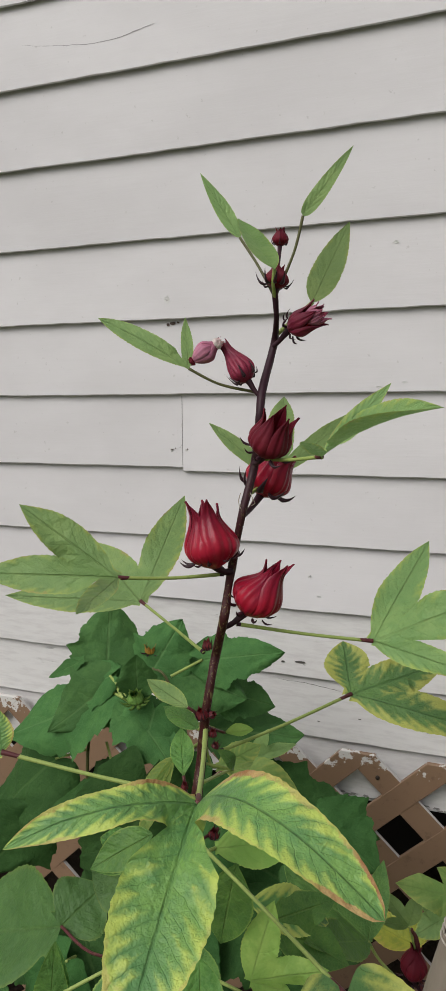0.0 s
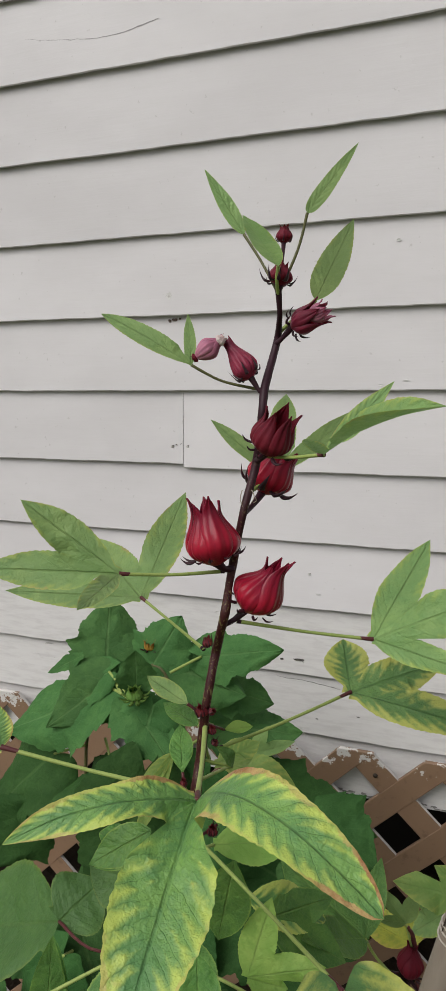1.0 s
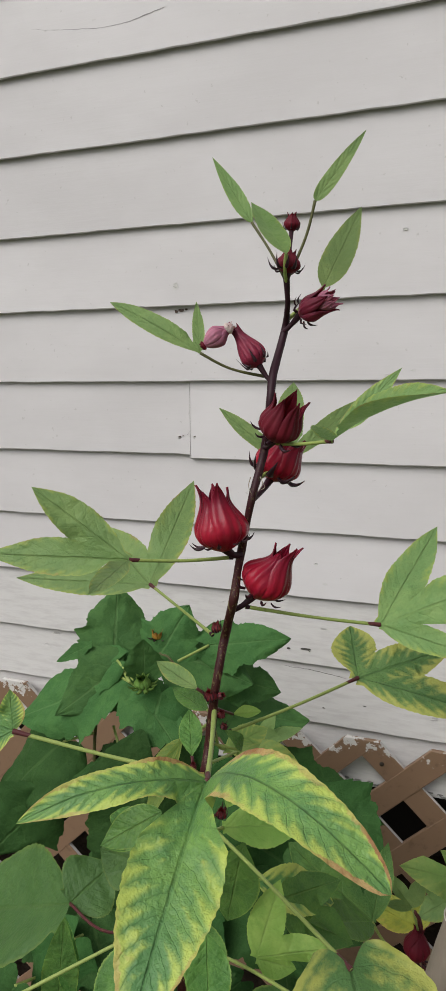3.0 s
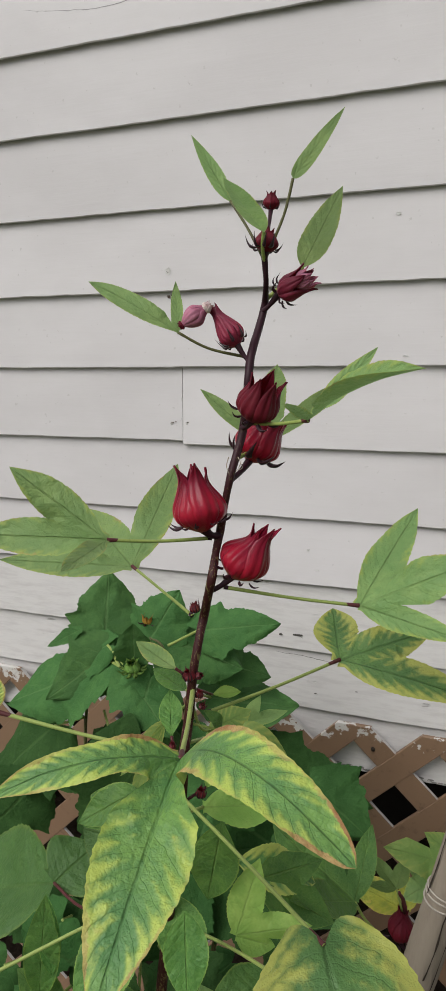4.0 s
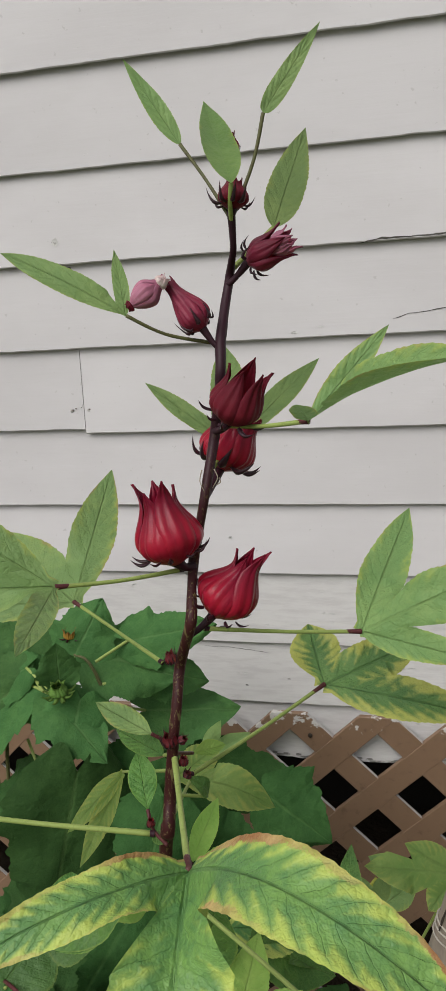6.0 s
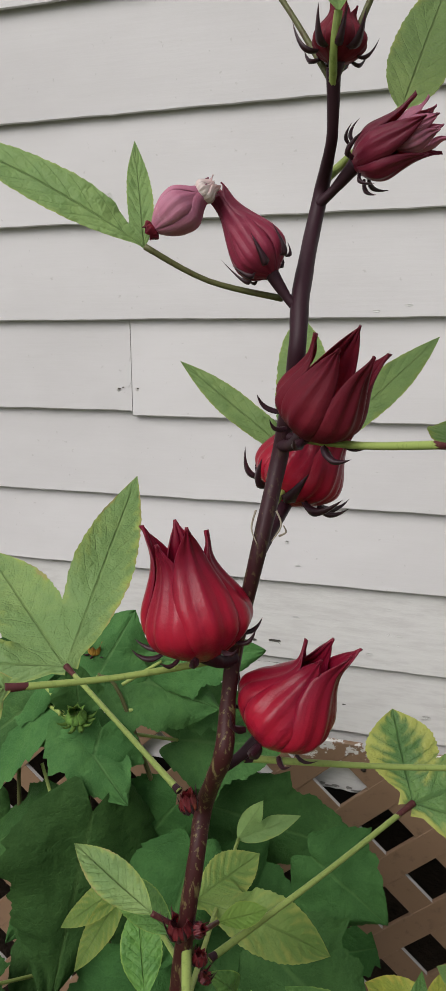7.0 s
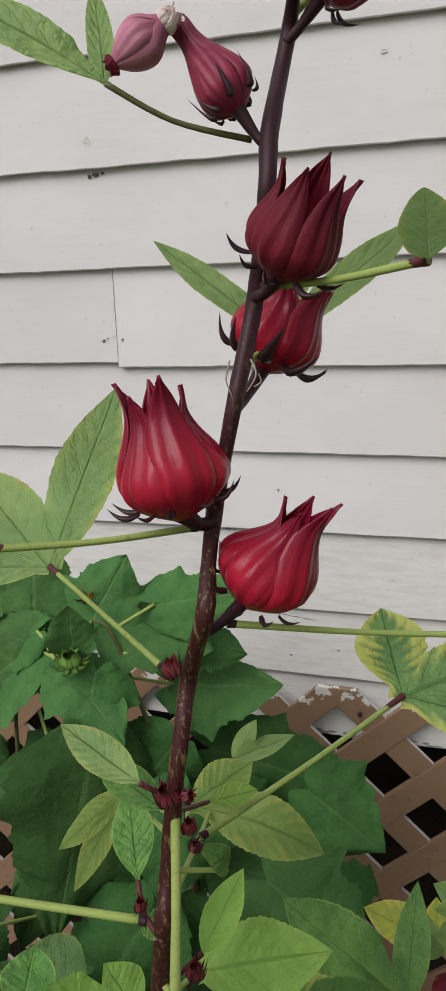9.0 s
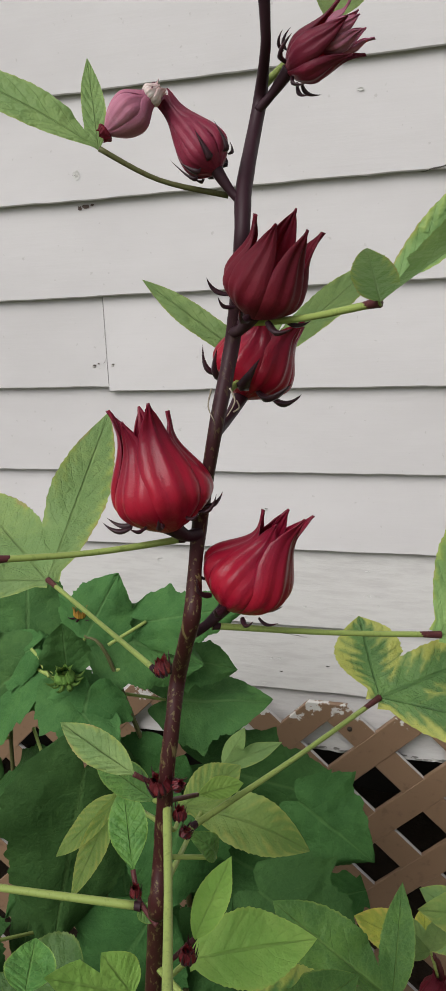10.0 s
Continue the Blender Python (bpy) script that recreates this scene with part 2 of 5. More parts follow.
PETAL_OLD = calyx_material("faded_orange_petal", (0.35, 0.20, 0.03), (0.20, 0.10, 0.02), (0.45, 0.32, 0.08), 0.6)
BRACT = calyx_material("blackish_bract", (0.035, 0.010, 0.016), (0.022, 0.009, 0.014), (0.06, 0.03, 0.025), 0.45)
BUD_RED = calyx_material("small_red_bud", (0.13, 0.012, 0.016), (0.07, 0.008, 0.012), (0.30, 0.12, 0.04), 0.45)
STIPULE = stem_material("pale_stipule", (0.30, 0.26, 0.20), (0.16, 0.09, 0.07), 0.5)
BUD_GREEN = leaf_material("green_bud", (0.20, 0.36, 0.07), (0.13, 0.26, 0.05), (0.15, 0.25, 0.07))


def paint_material():
    """Old off-white house paint on boards: faint grain along the board, chalky patches, grime specks, hairline checks."""
    k = Mat("weathered_white_paint", 0.62, 0.3)
    along = k.coords((1.0, 8.0, 14.0))
    grain = k.noise(16.0, 5.0, 0.65, along)
    patch = k.noise(3.2, 4.0, 0.6, k.coords((1.0, 1.0, 2.2)))
    speck = k.noise(130.0, 2.0, 0.5)
    check = k.noise(60.0, 4.0, 0.7, k.coords((0.35, 4.0, 9.0)))
    col = k.mix(k.step(patch, 0.3, 0.7), (0.560, 0.538, 0.540), (0.615, 0.593, 0.596))
    col = k.mix(k.math("MULTIPLY", k.step(grain, 0.48, 0.75), 0.10), col, (0.49, 0.47, 0.455))
    col = k.mix(k.math("MULTIPLY", k.step(speck, 0.70, 0.78), 0.35), col, (0.33, 0.31, 0.29))
    col = k.mix(k.math("MULTIPLY", k.step(check, 0.71, 0.77), 0.30), col, (0.30, 0.29, 0.27))
    hs = k.n.new("ShaderNodeHueSaturation")
    k.put(hs.inputs["Value"], k.math("MULTIPLY_ADD", k.random(), 0.07, 0.965))
    k.l.new(col, hs.inputs["Color"])
    k.colour(hs.outputs[0])
    h = k.math("ADD", k.math("MULTIPLY", grain, 0.6), k.math("MULTIPLY", k.noise(5.0, 3.0), 0.9))
    h = k.math("SUBTRACT", h, k.math("MULTIPLY", k.step(check, 0.70, 0.78), 0.7))
    k.bump(h, 0.24, 0.0014)
    return k.m


def peeled_paint_material():
    """Paint of the lowest boards, flaked to grey wood in ragged streaks along the board."""
    k = Mat("flaking_white_paint", 0.7, 0.25)
    along = k.coords((1.0, 4.0, 6.0))
    grain = k.noise(22.0, 5.0, 0.65, along)
    flake = k.noise(13.0, 6.0, 0.72, k.coords((0.7, 2.0, 3.2)))
    wood = k.noise(90.0, 5.0, 0.7, k.coords((0.15, 3.0, 6.0)))
    paint = k.mix(k.step(grain, 0.4, 0.7), (0.60, 0.585, 0.57), (0.53, 0.51, 0.50))
    bare = k.mix(wood, (0.30, 0.29, 0.27), (0.46, 0.45, 0.43))
    k.colour(k.mix(k.step(flake, 0.655, 0.68), paint, bare))
    h = k.math("ADD", k.math("MULTIPLY", k.step(flake, 0.68, 0.645), 1.0), k.math("MULTIPLY", grain, 0.5))
    k.bump(h, 0.7, 0.0015)
    return k.m


PAINT = paint_material()
PAINT_PEELED = peeled_paint_material()


def lattice_material():
    """Tan-brown paint over white, flaked off near the top edge."""
    k = Mat("tan_painted_lattice", 0.5, 0.4)
    tc = k.n.new("ShaderNodeNewGeometry")
    sep = k.n.new("ShaderNodeSeparateXYZ")
    k.l.new(tc.outputs["Position"], sep.inputs[0])
    ragged = k.noise(38.0, 6.0, 0.72, tc.outputs["Position"])
    rim = k.step(sep.outputs[2], 0.868, 0.902)
    bare = k.step(k.math("MULTIPLY", k.math("MULTIPLY_ADD", rim, 0.30, 0.62), ragged), 0.475, 0.495)
    tone = k.noise(9.0, 4.0, 0.6, tc.outputs["Position"])
    dirt = k.noise(70.0, 4.0, 0.7, tc.outputs["Position"])
    col = k.mix(tone, (0.188, 0.115, 0.069), (0.240, 0.152, 0.095))
    col = k.mix(k.math("MULTIPLY", k.step(dirt, 0.56, 0.72), 0.4), col, (0.085, 0.052, 0.032))
    col = k.mix(bare, col, (0.58, 0.56, 0.53))
    k.colour(col)
    k.bump(k.math("ADD", k.math("MULTIPLY", bare, -1.0), k.math("MULTIPLY", dirt, 0.25)), 0.4, 0.0008)
    return k.m


def plain(name, a, b, scale, rough=0.7, spec=0.3, bump=0.4, dist=0.002, stretch=(1, 1, 1)):
    k = Mat(name, rough, spec)
    f = k.noise(scale, 6.0, 0.65, k.coords(stretch))
    g = k.noise(scale * 7.0, 3.0, 0.6, k.coords(stretch))
    col = k.mix(f, a, b)
    col = k.mix(k.math("MULTIPLY", k.step(g, 0.5, 0.8), 0.35), col, a)
    k.colour(col)
    k.bump(k.math("ADD", f, k.math("MULTIPLY", g, 0.3)), bump, dist)
    return k.m


LATTICE = lattice_material()
LATTICE_EDGE = plain("bare_white_lattice_edge", (0.44, 0.42, 0.40), (0.60, 0.58, 0.55), 30.0)
SOIL = plain("dark_soil", (0.030, 0.022, 0.016), (0.060, 0.045, 0.032), 6.0, 0.95, 0.1, 1.0, 0.02)
# near-black so the unlit crawlspace reads dark: the darkness is in the colour
CRAWL = plain("crawlspace_shade_boards", (0.016, 0.014, 0.012), (0.028, 0.024, 0.020), 4.0, 0.95, 0.1)
GRASS = plain("rough_lawn", (0.090, 0.120, 0.050), (0.170, 0.180, 0.090), 9.0, 0.95, 0.1, 1.0, 0.03)
STAKE = plain("weathered_grey_stake_wood", (0.17, 0.135, 0.105), (0.40, 0.34, 0.28), 30.0, 0.8, 0.2, 1.0, 0.002, (1, 1, 0.12))
STAKE_CRACK = plain("dark_split_wood", (0.030, 0.024, 0.020), (0.060, 0.048, 0.038), 40.0, 0.9, 0.1)
WIRE = plain("pale_tie_wire", (0.38, 0.34, 0.29), (0.52, 0.48, 0.42), 60.0, 0.5, 0.4)
CRACK = plain("dark_crack", (0.055, 0.050, 0.045), (0.12, 0.11, 0.10), 60.0, 0.9, 0.1)
# raised paint crease: its thin shadow is put into a grey colour
CREASE_SHADE = plain("creased_paint_shade", (0.28, 0.27, 0.27), (0.42, 0.40, 0.40), 60.0, 0.7, 0.2)
BARE_WOOD = plain("weathered_bare_wood", (0.16, 0.15, 0.14), (0.34, 0.33, 0.31), 160.0, 0.9, 0.1, 0.8, 0.001, (0.2, 1, 1))
NAIL = plain("rust_specked_nail_head", (0.42, 0.40, 0.38), (0.55, 0.53, 0.51), 200.0, 0.6, 0.3)
RUST = plain("dark_rust", (0.05, 0.035, 0.03), (0.16, 0.12, 0.10), 300.0, 0.8, 0.2)
FLAKE = plain("lifted_paint_flake", (0.52, 0.51, 0.49), (0.64, 0.63, 0.61), 60.0, 0.6, 0.3)


# ---- mesh helpers ----
def part(name, bm, material, parent=None, label="", smooth=True):
    """Link a bmesh as one mesh object, under a thing or a part."""
    me = bpy.data.meshes.new(name)
    bm.to_mesh(me)
    bm.free()
    for mt in material if isinstance(material, (list, tuple)) else (material,):
        me.materials.append(mt)
    if smooth:
        me.shade_smooth()
    ob = new(name, me)
    if parent is not None:
        ob.parent = parent
    if label:
        ob["label"] = label
    return ob


def thing(name, label, category, at=(0, 0, 0), group="", kind=""):
    ob = new(name)
    ob.empty_display_size = 0.05
    ob.location = at
    return tagged(ob, label, category, group, kind)


def under(ob, parent):
    """Parent without moving."""
    ob.parent = parent
    ob.matrix_parent_inverse = Matrix.Translation(parent.location).inverted()
    return ob


def frame_of(axis, face):
    """Unit axis, unit face made square to it, and the side between them."""
    ax = Vector(axis).normalized()
    f = Vector(face)
    f = f - ax * f.dot(ax)
    if f.length < 1e-5:
        f = ax.orthogonal()
    f.normalize()
    return ax, f, ax.cross(f)


def sweep(points, radii, sides=10, cap=True, lumps=0.0, seed=0):
    """A round tube through points, smoothed, with a radius at each."""
    pts = [Vector(p) for p in points]
    rs = list(radii) if isinstance(radii, (list, tuple)) else [radii] * len(pts)
    fine, fr = [], []
    for i in range(len(pts) - 1):
        p0, p1, p2, p3 = pts[max(i - 1, 0)], pts[i], pts[i + 1], pts[min(i + 2, len(pts) - 1)]
        for s in range(6):
            t = s / 6
            fine.append(0.5 * (2 * p1 + (p2 - p0) * t + (2 * p0 - 5 * p1 + 4 * p2 - p3) * t * t + (3 * p1 - p0 - 3 * p2 + p3) * t ** 3))
            fr.append(rs[i] * (1 - t) + rs[i + 1] * t)
    fine.append(pts[-1])
    fr.append(rs[-1])
    bm = bmesh.new()
    ref, rings = Vector((0.3, -0.9, 0.2)), []
    for i, p in enumerate(fine):
        ax, f, s = frame_of(fine[min(i + 1, len(fine) - 1)] - fine[max(i - 1, 0)], ref)
        ref = f
        ring = []
        for j in range(sides):
            a = math.tau * j / sides
            r = fr[i] * (1 + lumps * noise.noise(Vector((p.x * 150, p.y * 150 + j * 0.7, p.z * 150 + seed))))
            ring.append(bm.verts.new(p + (f * math.cos(a) + s * math.sin(a)) * r))
        rings.append(ring)
    for a, b in zip(rings, rings[1:]):
        for j in range(sides):
            bm.faces.new((a[j], a[(j + 1) % sides], b[(j + 1) % sides], b[j]))
    if cap:
        bm.faces.new(rings[0][::-1])
        bm.faces.new(rings[-1])
    return bm


def add_blade(bm, base, tip, width, face, arch=0.0, fold=0.12, peak=0.42, root=0.10, teeth=0.05, toothed=22, ripple=0.05, curl=0.0, twist=0.0, seed=0, blunt=1.05, lift=0.0, coarse=0.0, webs=None):
    """One leaf blade or lobe: a midrib that arches, two halves folded up along it, a toothed rim and gentle waves.
    webs: for a side (-1 or 1) the shared edge with the next lobe: unit line, slope and a function for its rise."""
    uvl = bm.loops.layers.uv.get("blade") or bm.loops.layers.uv.new("blade")
    b, t = Vector(base), Vector(tip)
    ax, n, s = frame_of(t - b, face)
    length = (t - b).length
    rows_n, half = max(24, int(toothed * 2.5)), 5
    p_b = blunt
    p_a = p_b * peak / (1 - peak)
    rnd = random.Random(seed)
    ph = rnd.uniform(0, 6)
    sinus = {-1: 0.0, 1: 0.0}
    grid = []
    for i in range(rows_n + 1):
        u = i / rows_n
        prof = ((u / peak) ** p_a) * (((1 - u) / (1 - peak)) ** p_b) if 0 < u < 1 else 0.0
        prof = max(prof, root * max(0.0, 1 - u * 2.6))
        saw = (u * toothed) % 1.0
        edge = 1 + teeth * (saw - 0.5) * 2 * min(1, (1 - u) * 6) * min(1, u * 5) + 0.05 * noise.noise(Vector((u * 4, seed * 1.7, 0)))
        edge += coarse * (((u * 4.3 + 0.2 * (seed % 5)) % 1.0) - 0.45) * min(1, (1 - u) * 4)
        c = b + ax * length * u + n * (4 * u * (1 - u) * arch + curl * u * u * u) * length
        ang = twist * (u - 0.3)
        nn = n * math.cos(ang) + s * math.sin(ang)
        ss = s * math.cos(ang) - n * math.sin(ang)
        w = width / 2 * prof
        rims, joined, inset = {}, {}, {-1: 1.0, 1: 1.0}
        for sd in (-1, 1):
            free = ss * (w * sd) + nn * (fold * w)
            joined[sd] = 0.0
            if webs and sd in webs:
                line, slope, rise_of = webs[sd]
                wide = u * length * slope
                full = width / 2 if u < peak else w
                free = ss * (full * sd) + nn * (fold * w)
                if wide < full * 0.98 and u <= sinus[sd] + 1.5 / rows_n:
                    sinus[sd] = u
                    d = u * length * math.sqrt(1 + slope * slope)
                    free = b + line * d + rise_of(d) - c
                    joined[sd] = 1.0
                    inset[sd] = 0.75 * min(1.0, wide / (width / 2))
                elif u - sinus[sd] < 0.22:
                    kk = 1 - (u - sinus[sd]) / 0.22
                    inset[sd] = 1 - 0.25 * kk
                    side_on = line * (u * length * math.sqrt(1 + slope * slope)) - ax * (u * length)
                    side_on = side_on.normalized() * free.length if side_on.length > 1e-9 else free
                    free = free.lerp(side_on, kk * kk)
            rims[sd] = free
        row = []
        for j in range(-half, half + 1):
            v = j / half
            sd = 1 if j > 0 else -1
            e = abs(v) * (edge if abs(j) == half and joined[sd] == 0 else 1)
            wave = ripple * width * (math.sin(u * 9 + ph + (2 if v > 0 else 0)) * v * v + 0.6 * noise.noise(Vector((u * 5, v * 2, seed))))
            if joined[sd]:
                wave *= 1 - v * v
            dip = fold * w * (abs(v) ** 1.3 - abs(v))
            row.append((bm.verts.new(c + rims[sd] * e + nn * (dip + wave * min(1, prof) + lift)), u, v * inset[sd] * 0.5 + 0.5))
        grid.append(row)
    for r0, r1 in zip(grid, grid[1:]):
        for a0, a1, b1, b0 in zip(r0, r0[1:], r1[1:], r1):
            fc = bm.faces.new((a0[0], a1[0], b1[0], b0[0]))
            for lp, src in zip(fc.loops, (a0, a1, b1, b0)):
                lp[uvl].uv = (src[1], src[2])


def lobe_webs(hub, lobes, face):
    """For lobes that stand side by side round the hub, the edge that each pair shares near the hub."""
    h = Vector(hub)
    info = []
    ax0, f0, s0 = frame_of(Vector(lobes[0][0]) - h, face)
    for i, (tip, width, st) in enumerate(lobes):
        d = Vector(tip) - h
        ax, n, s = frame_of(d, st.get("face", face))
        info.append((math.atan2(d.dot(s0), d.dot(ax0)), i, ax, n, d.length, st.get("arch", 0.0)))
    info.sort(key=lambda q: q[0])
    webs = [{} for _ in lobes]
    ring = list(zip(info, info[1:])) + ([(info[-1], info[0])] if len(info) > 2 else [])
    for p, q in ring:
        turn = (q[0] - p[0]) % math.tau
        if not 0.2 < turn < 1.9:
            continue
        line = (p[2] + q[2]).normalized()
        cosine = max(0.2, line.dot(p[2]))

        def rise_of(d, p=p, q=q, cosine=cosine):
            total = Vector()
            for side in (p, q):
                u = min(1.0, d * cosine / side[4])
                total += side[3] * (2 * u * (1 - u) * side[5] * side[4])
            return total
        slope = math.sqrt(1 - cosine * cosine) / cosine
        webs[p[1]][1] = (line, slope, rise_of)
        webs[q[1]][-1] = (line, slope, rise_of)
    return webs


COUNT = [0]


def add_petiole(ob, hub, stalk, stalk_r, stalk_mat):
    """The leaf's stalk; a green one has a dark red joint at the blade and a swollen foot at the stem."""
    pts = [*stalk, hub]
    rr = [stalk_r * 1.25] + [stalk_r] * (len(pts) - 2) + [stalk_r * 1.15]
    pieces = [part("petiole", sweep(pts, rr, 8), stalk_mat or PETIOLE, ob)]
    if stalk_mat is PETIOLE:
        h, last = Vector(hub), Vector(stalk[-1])
        pieces.append(part("leaf_joint", sweep([h.lerp(last, 0.20), h.lerp(last, 0.09), hub], [stalk_r * 1.06, stalk_r * 1.3, stalk_r * 1.5], 8), PETIOLE_RED, ob, "dark red joint"))
        a, b = Vector(pts[0]), Vector(pts[1])
        run = (b - a).length
        pieces.append(part("petiole_base", sweep([a, a.lerp(b, min(0.5, 0.0015 / run)), a.lerp(b, min(0.95, 0.0040 / run))], [stalk_r * 1.5, stalk_r * 1.3, stalk_r * 1.06], 8), STEM_TOP, ob, "dark swollen petiole base"))
    for piece in pieces:
        piece.matrix_parent_inverse = Matrix()


def leaf(plant, hub, lobes, face, material, stalk=(), stalk_r=0.0016, stalk_mat=None, label="", **style):
    """A leaf: lobes (tip, width and any style of its own) that meet at the hub, and a petiole as its sub-part."""
    COUNT[0] += 1
    bm = bmesh.new()
    full = []
    for tip, width, *own in lobes:
        st = dict(style)
        st.update(own[0] if own else {})
        full.append((tip, width, st))
    webs = lobe_webs(hub, full, face)
    for i, (tip, width, st) in enumerate(full):
        fc = st.pop("face", face)
        add_blade(bm, hub, tip, width, fc, seed=COUNT[0] * 7 + i, lift=0.0 if webs[i] else 0.0006 * i, webs=webs[i], **st)
    bmesh.ops.remove_doubles(bm, verts=bm.verts, dist=1e-6)
    ob = part("leaf", bm, material, None, label)
    under(ob, plant)
    if stalk:
        add_petiole(ob, hub, stalk, stalk_r, stalk_mat)
    return ob


def broad_leaf(plant, hub, tip, width, face, material, stalk=(), stalk_r=0.0014, stalk_mat=None, label="", heart=0.16, shallow=1.0):
    """A broad bush leaf: heart-shaped at the stalk, a pointed shoulder on each side, a drawn-out tip, scalloped all round and cupped."""
    h, t = Vector(hub), Vector(tip)
    ax, n, sd = frame_of(t - h, face)
    far = (t - h).length
    COUNT[0] += 1
    rnd = random.Random(COUNT[0] * 31)
    bm = bmesh.new()
    uvl = bm.loops.layers.uv.new("blade")
    rows_n, half = 60, 7
    turn = {}
    for side in (-1, 1):
        turn[side] = (rnd.uniform(0.26, 0.36), rnd.uniform(0.10, 0.20) * shallow, rnd.uniform(0.50, 0.62), rnd.uniform(0.03, 0.10) * shallow, rnd.uniform(0, 1))
    bend, roll, wave_at = rnd.uniform(-0.16, 0.05), rnd.uniform(-0.25, 0.25), rnd.uniform(0, 6)

    def reach(u, side):
        shoulder, notch, second, bite, ph = turn[side]
        w = math.sin(min(1.0, (u + 0.06) / (shoulder + 0.06)) * math.pi / 2) ** 0.6
        if u > shoulder:
            q = (u - shoulder) / (1 - shoulder)
            w = (1 - q) ** 0.80 * (1 + 0.55 * q * (1 - q))
            w *= 1 - notch * math.exp(-((u - shoulder - 0.12) / 0.07) ** 2) - bite * math.exp(-((u - second) / 0.05) ** 2)
        w += 0.10 * shallow * math.exp(-((u - shoulder) / 0.035) ** 2)
        return w * (1 + 0.085 * shallow * (((u * 7 + ph) % 1.0) - 0.5) + 0.045 * (((u * 19 + ph) % 1.0) - 0.5))

    grid = []
    for i in range(rows_n + 1):
        u = i / rows_n
        row = []
        for j in range(-half, half + 1):
            v = j / half
            side = 1 if j > 0 else -1
            w = width * 0.5 * reach(u, side) * abs(v)
            back = -heart * far * (1 - u) ** 4 * math.sin(abs(v) * 2.4) + 0.05 * shallow * far * math.exp(-((u - turn[side][0]) / 0.06) ** 2) * v * v
            rise = -0.22 * w * abs(v) + bend * far * u * u + roll * w * side * 0.6
            rise += 0.07 * width * (math.sin(u * 8 + wave_at + side) * v * v + 0.7 * noise.noise(Vector((u * 4, v * 2.5, COUNT[0]))))
            rise -= 0.012 * width * math.exp(-(v / 0.10) ** 2)
            row.append((bm.verts.new(h + ax * (u * far + back) + sd * (w * side) + n * rise), u, v * 0.5 + 0.5))
        grid.append(row)
    for r0, r1 in zip(grid, grid[1:]):
        for p0, p1, q1, q0 in zip(r0, r0[1:], r1[1:], r1):
            fc = bm.faces.new((p0[0], p1[0], q1[0], q0[0]))
            for lp, src in zip(fc.loops, (p0, p1, q1, q0)):
                lp[uvl].uv = (src[1], src[2])
    ob = under(part("leaf", bm, material, None, label), plant)
    if stalk:
        add_petiole(ob, hub, stalk, stalk_r, stalk_mat)
    return ob


def sepals(bm, base, axis, face, height, radius, count=5, belly=0.32, neck=0.50, flare=0.5, split=0.6, seed=0, spin=0.0, taper=0.86):
    """Fleshy sepals joined in an urn: each one keeled and ribbed lengthwise, sunk where it meets the next, and free at its pointed tip."""
    uvl = bm.loops.layers.uv.get("blade") or bm.loops.layers.uv.new("blade")
    ax, f, s = frame_of(axis, face)
    rnd = random.Random(seed)
    rows_n, half = 30, 10
    for kx in range(count):
        a0 = spin + math.tau * (kx + 0.10 * rnd.uniform(-1, 1)) / count
        tall = height * rnd.uniform(0.86, 1.03)
        lean = rnd.uniform(-0.16, 0.16)
        out = flare * rnd.uniform(0.2, 1.5)
        hook = rnd.uniform(-0.10, 0.14)
        layer = 1.0 + (0.030 if kx % 2 else -0.012)
        grid = []
        for i in range(rows_n + 1):
            u = i / rows_n
            if u < belly:
                r = math.sin(u / belly * math.pi / 2) ** 0.74
            else:
                q = min(1.0, (u - belly) / (0.86 - belly))
                r = neck + (1 - neck) * (0.5 + 0.5 * math.cos(math.pi * q))
            free = max(0.0, (u - split) / (1 - split))
            r += out * free ** 1.6 * 0.35 + hook * free ** 3
            r = radius * layer * max(r, 0.10)
            wide = math.pi / count * 1.14 * min(2.2, (radius / max(r, 1e-6)) if u > belly else 1.0)
            if free > 0:
                wide *= max(0.0, 1 - free) ** taper
            body = min(1.0, u / 0.18)
            row = []
            for j in range(-half, half + 1):
                v = j / half
                a = a0 + wide * v + lean * u * u
                keel = math.exp(-(v / 0.16) ** 2)
                rib = math.exp(-((abs(v) - 0.52) / 0.13) ** 2)
                seam = max(0.0, (abs(v) - 0.72) / 0.28)
                bulge = 1 + body * (0.035 + 0.13 * u) * keel + body * 0.035 * rib - body * 0.11 * seam ** 1.5 * (1 - 0.5 * free)
                bulge += 0.035 * noise.noise(Vector((v * 4 + seed, u * 2.2, kx * 3.1))) + 0.008 * noise.noise(Vector((v * 13 + seed, u * 4.0, kx * 5.7)))
                bulge += 0.10 * free * abs(v)
                p = Vector(base) + ax * (tall * u + 0.02 * height * (1 - v * v) * u) + (f * math.cos(a) + s * math.sin(a)) * r * bulge
                row.append((bm.verts.new(p), u, v * 0.5 + 0.5))
            grid.append(row)
        for r0, r1 in zip(grid, grid[1:]):
            for p0, p1, q1, q0 in zip(r0, r0[1:], r1[1:], r1):
                fc = bm.faces.new((p0[0], p1[0], q1[0], q0[0]))
                for lp, src in zip(fc.loops, (p0, p1, q1, q0)):
                    lp[uvl].uv = (src[1], src[2])


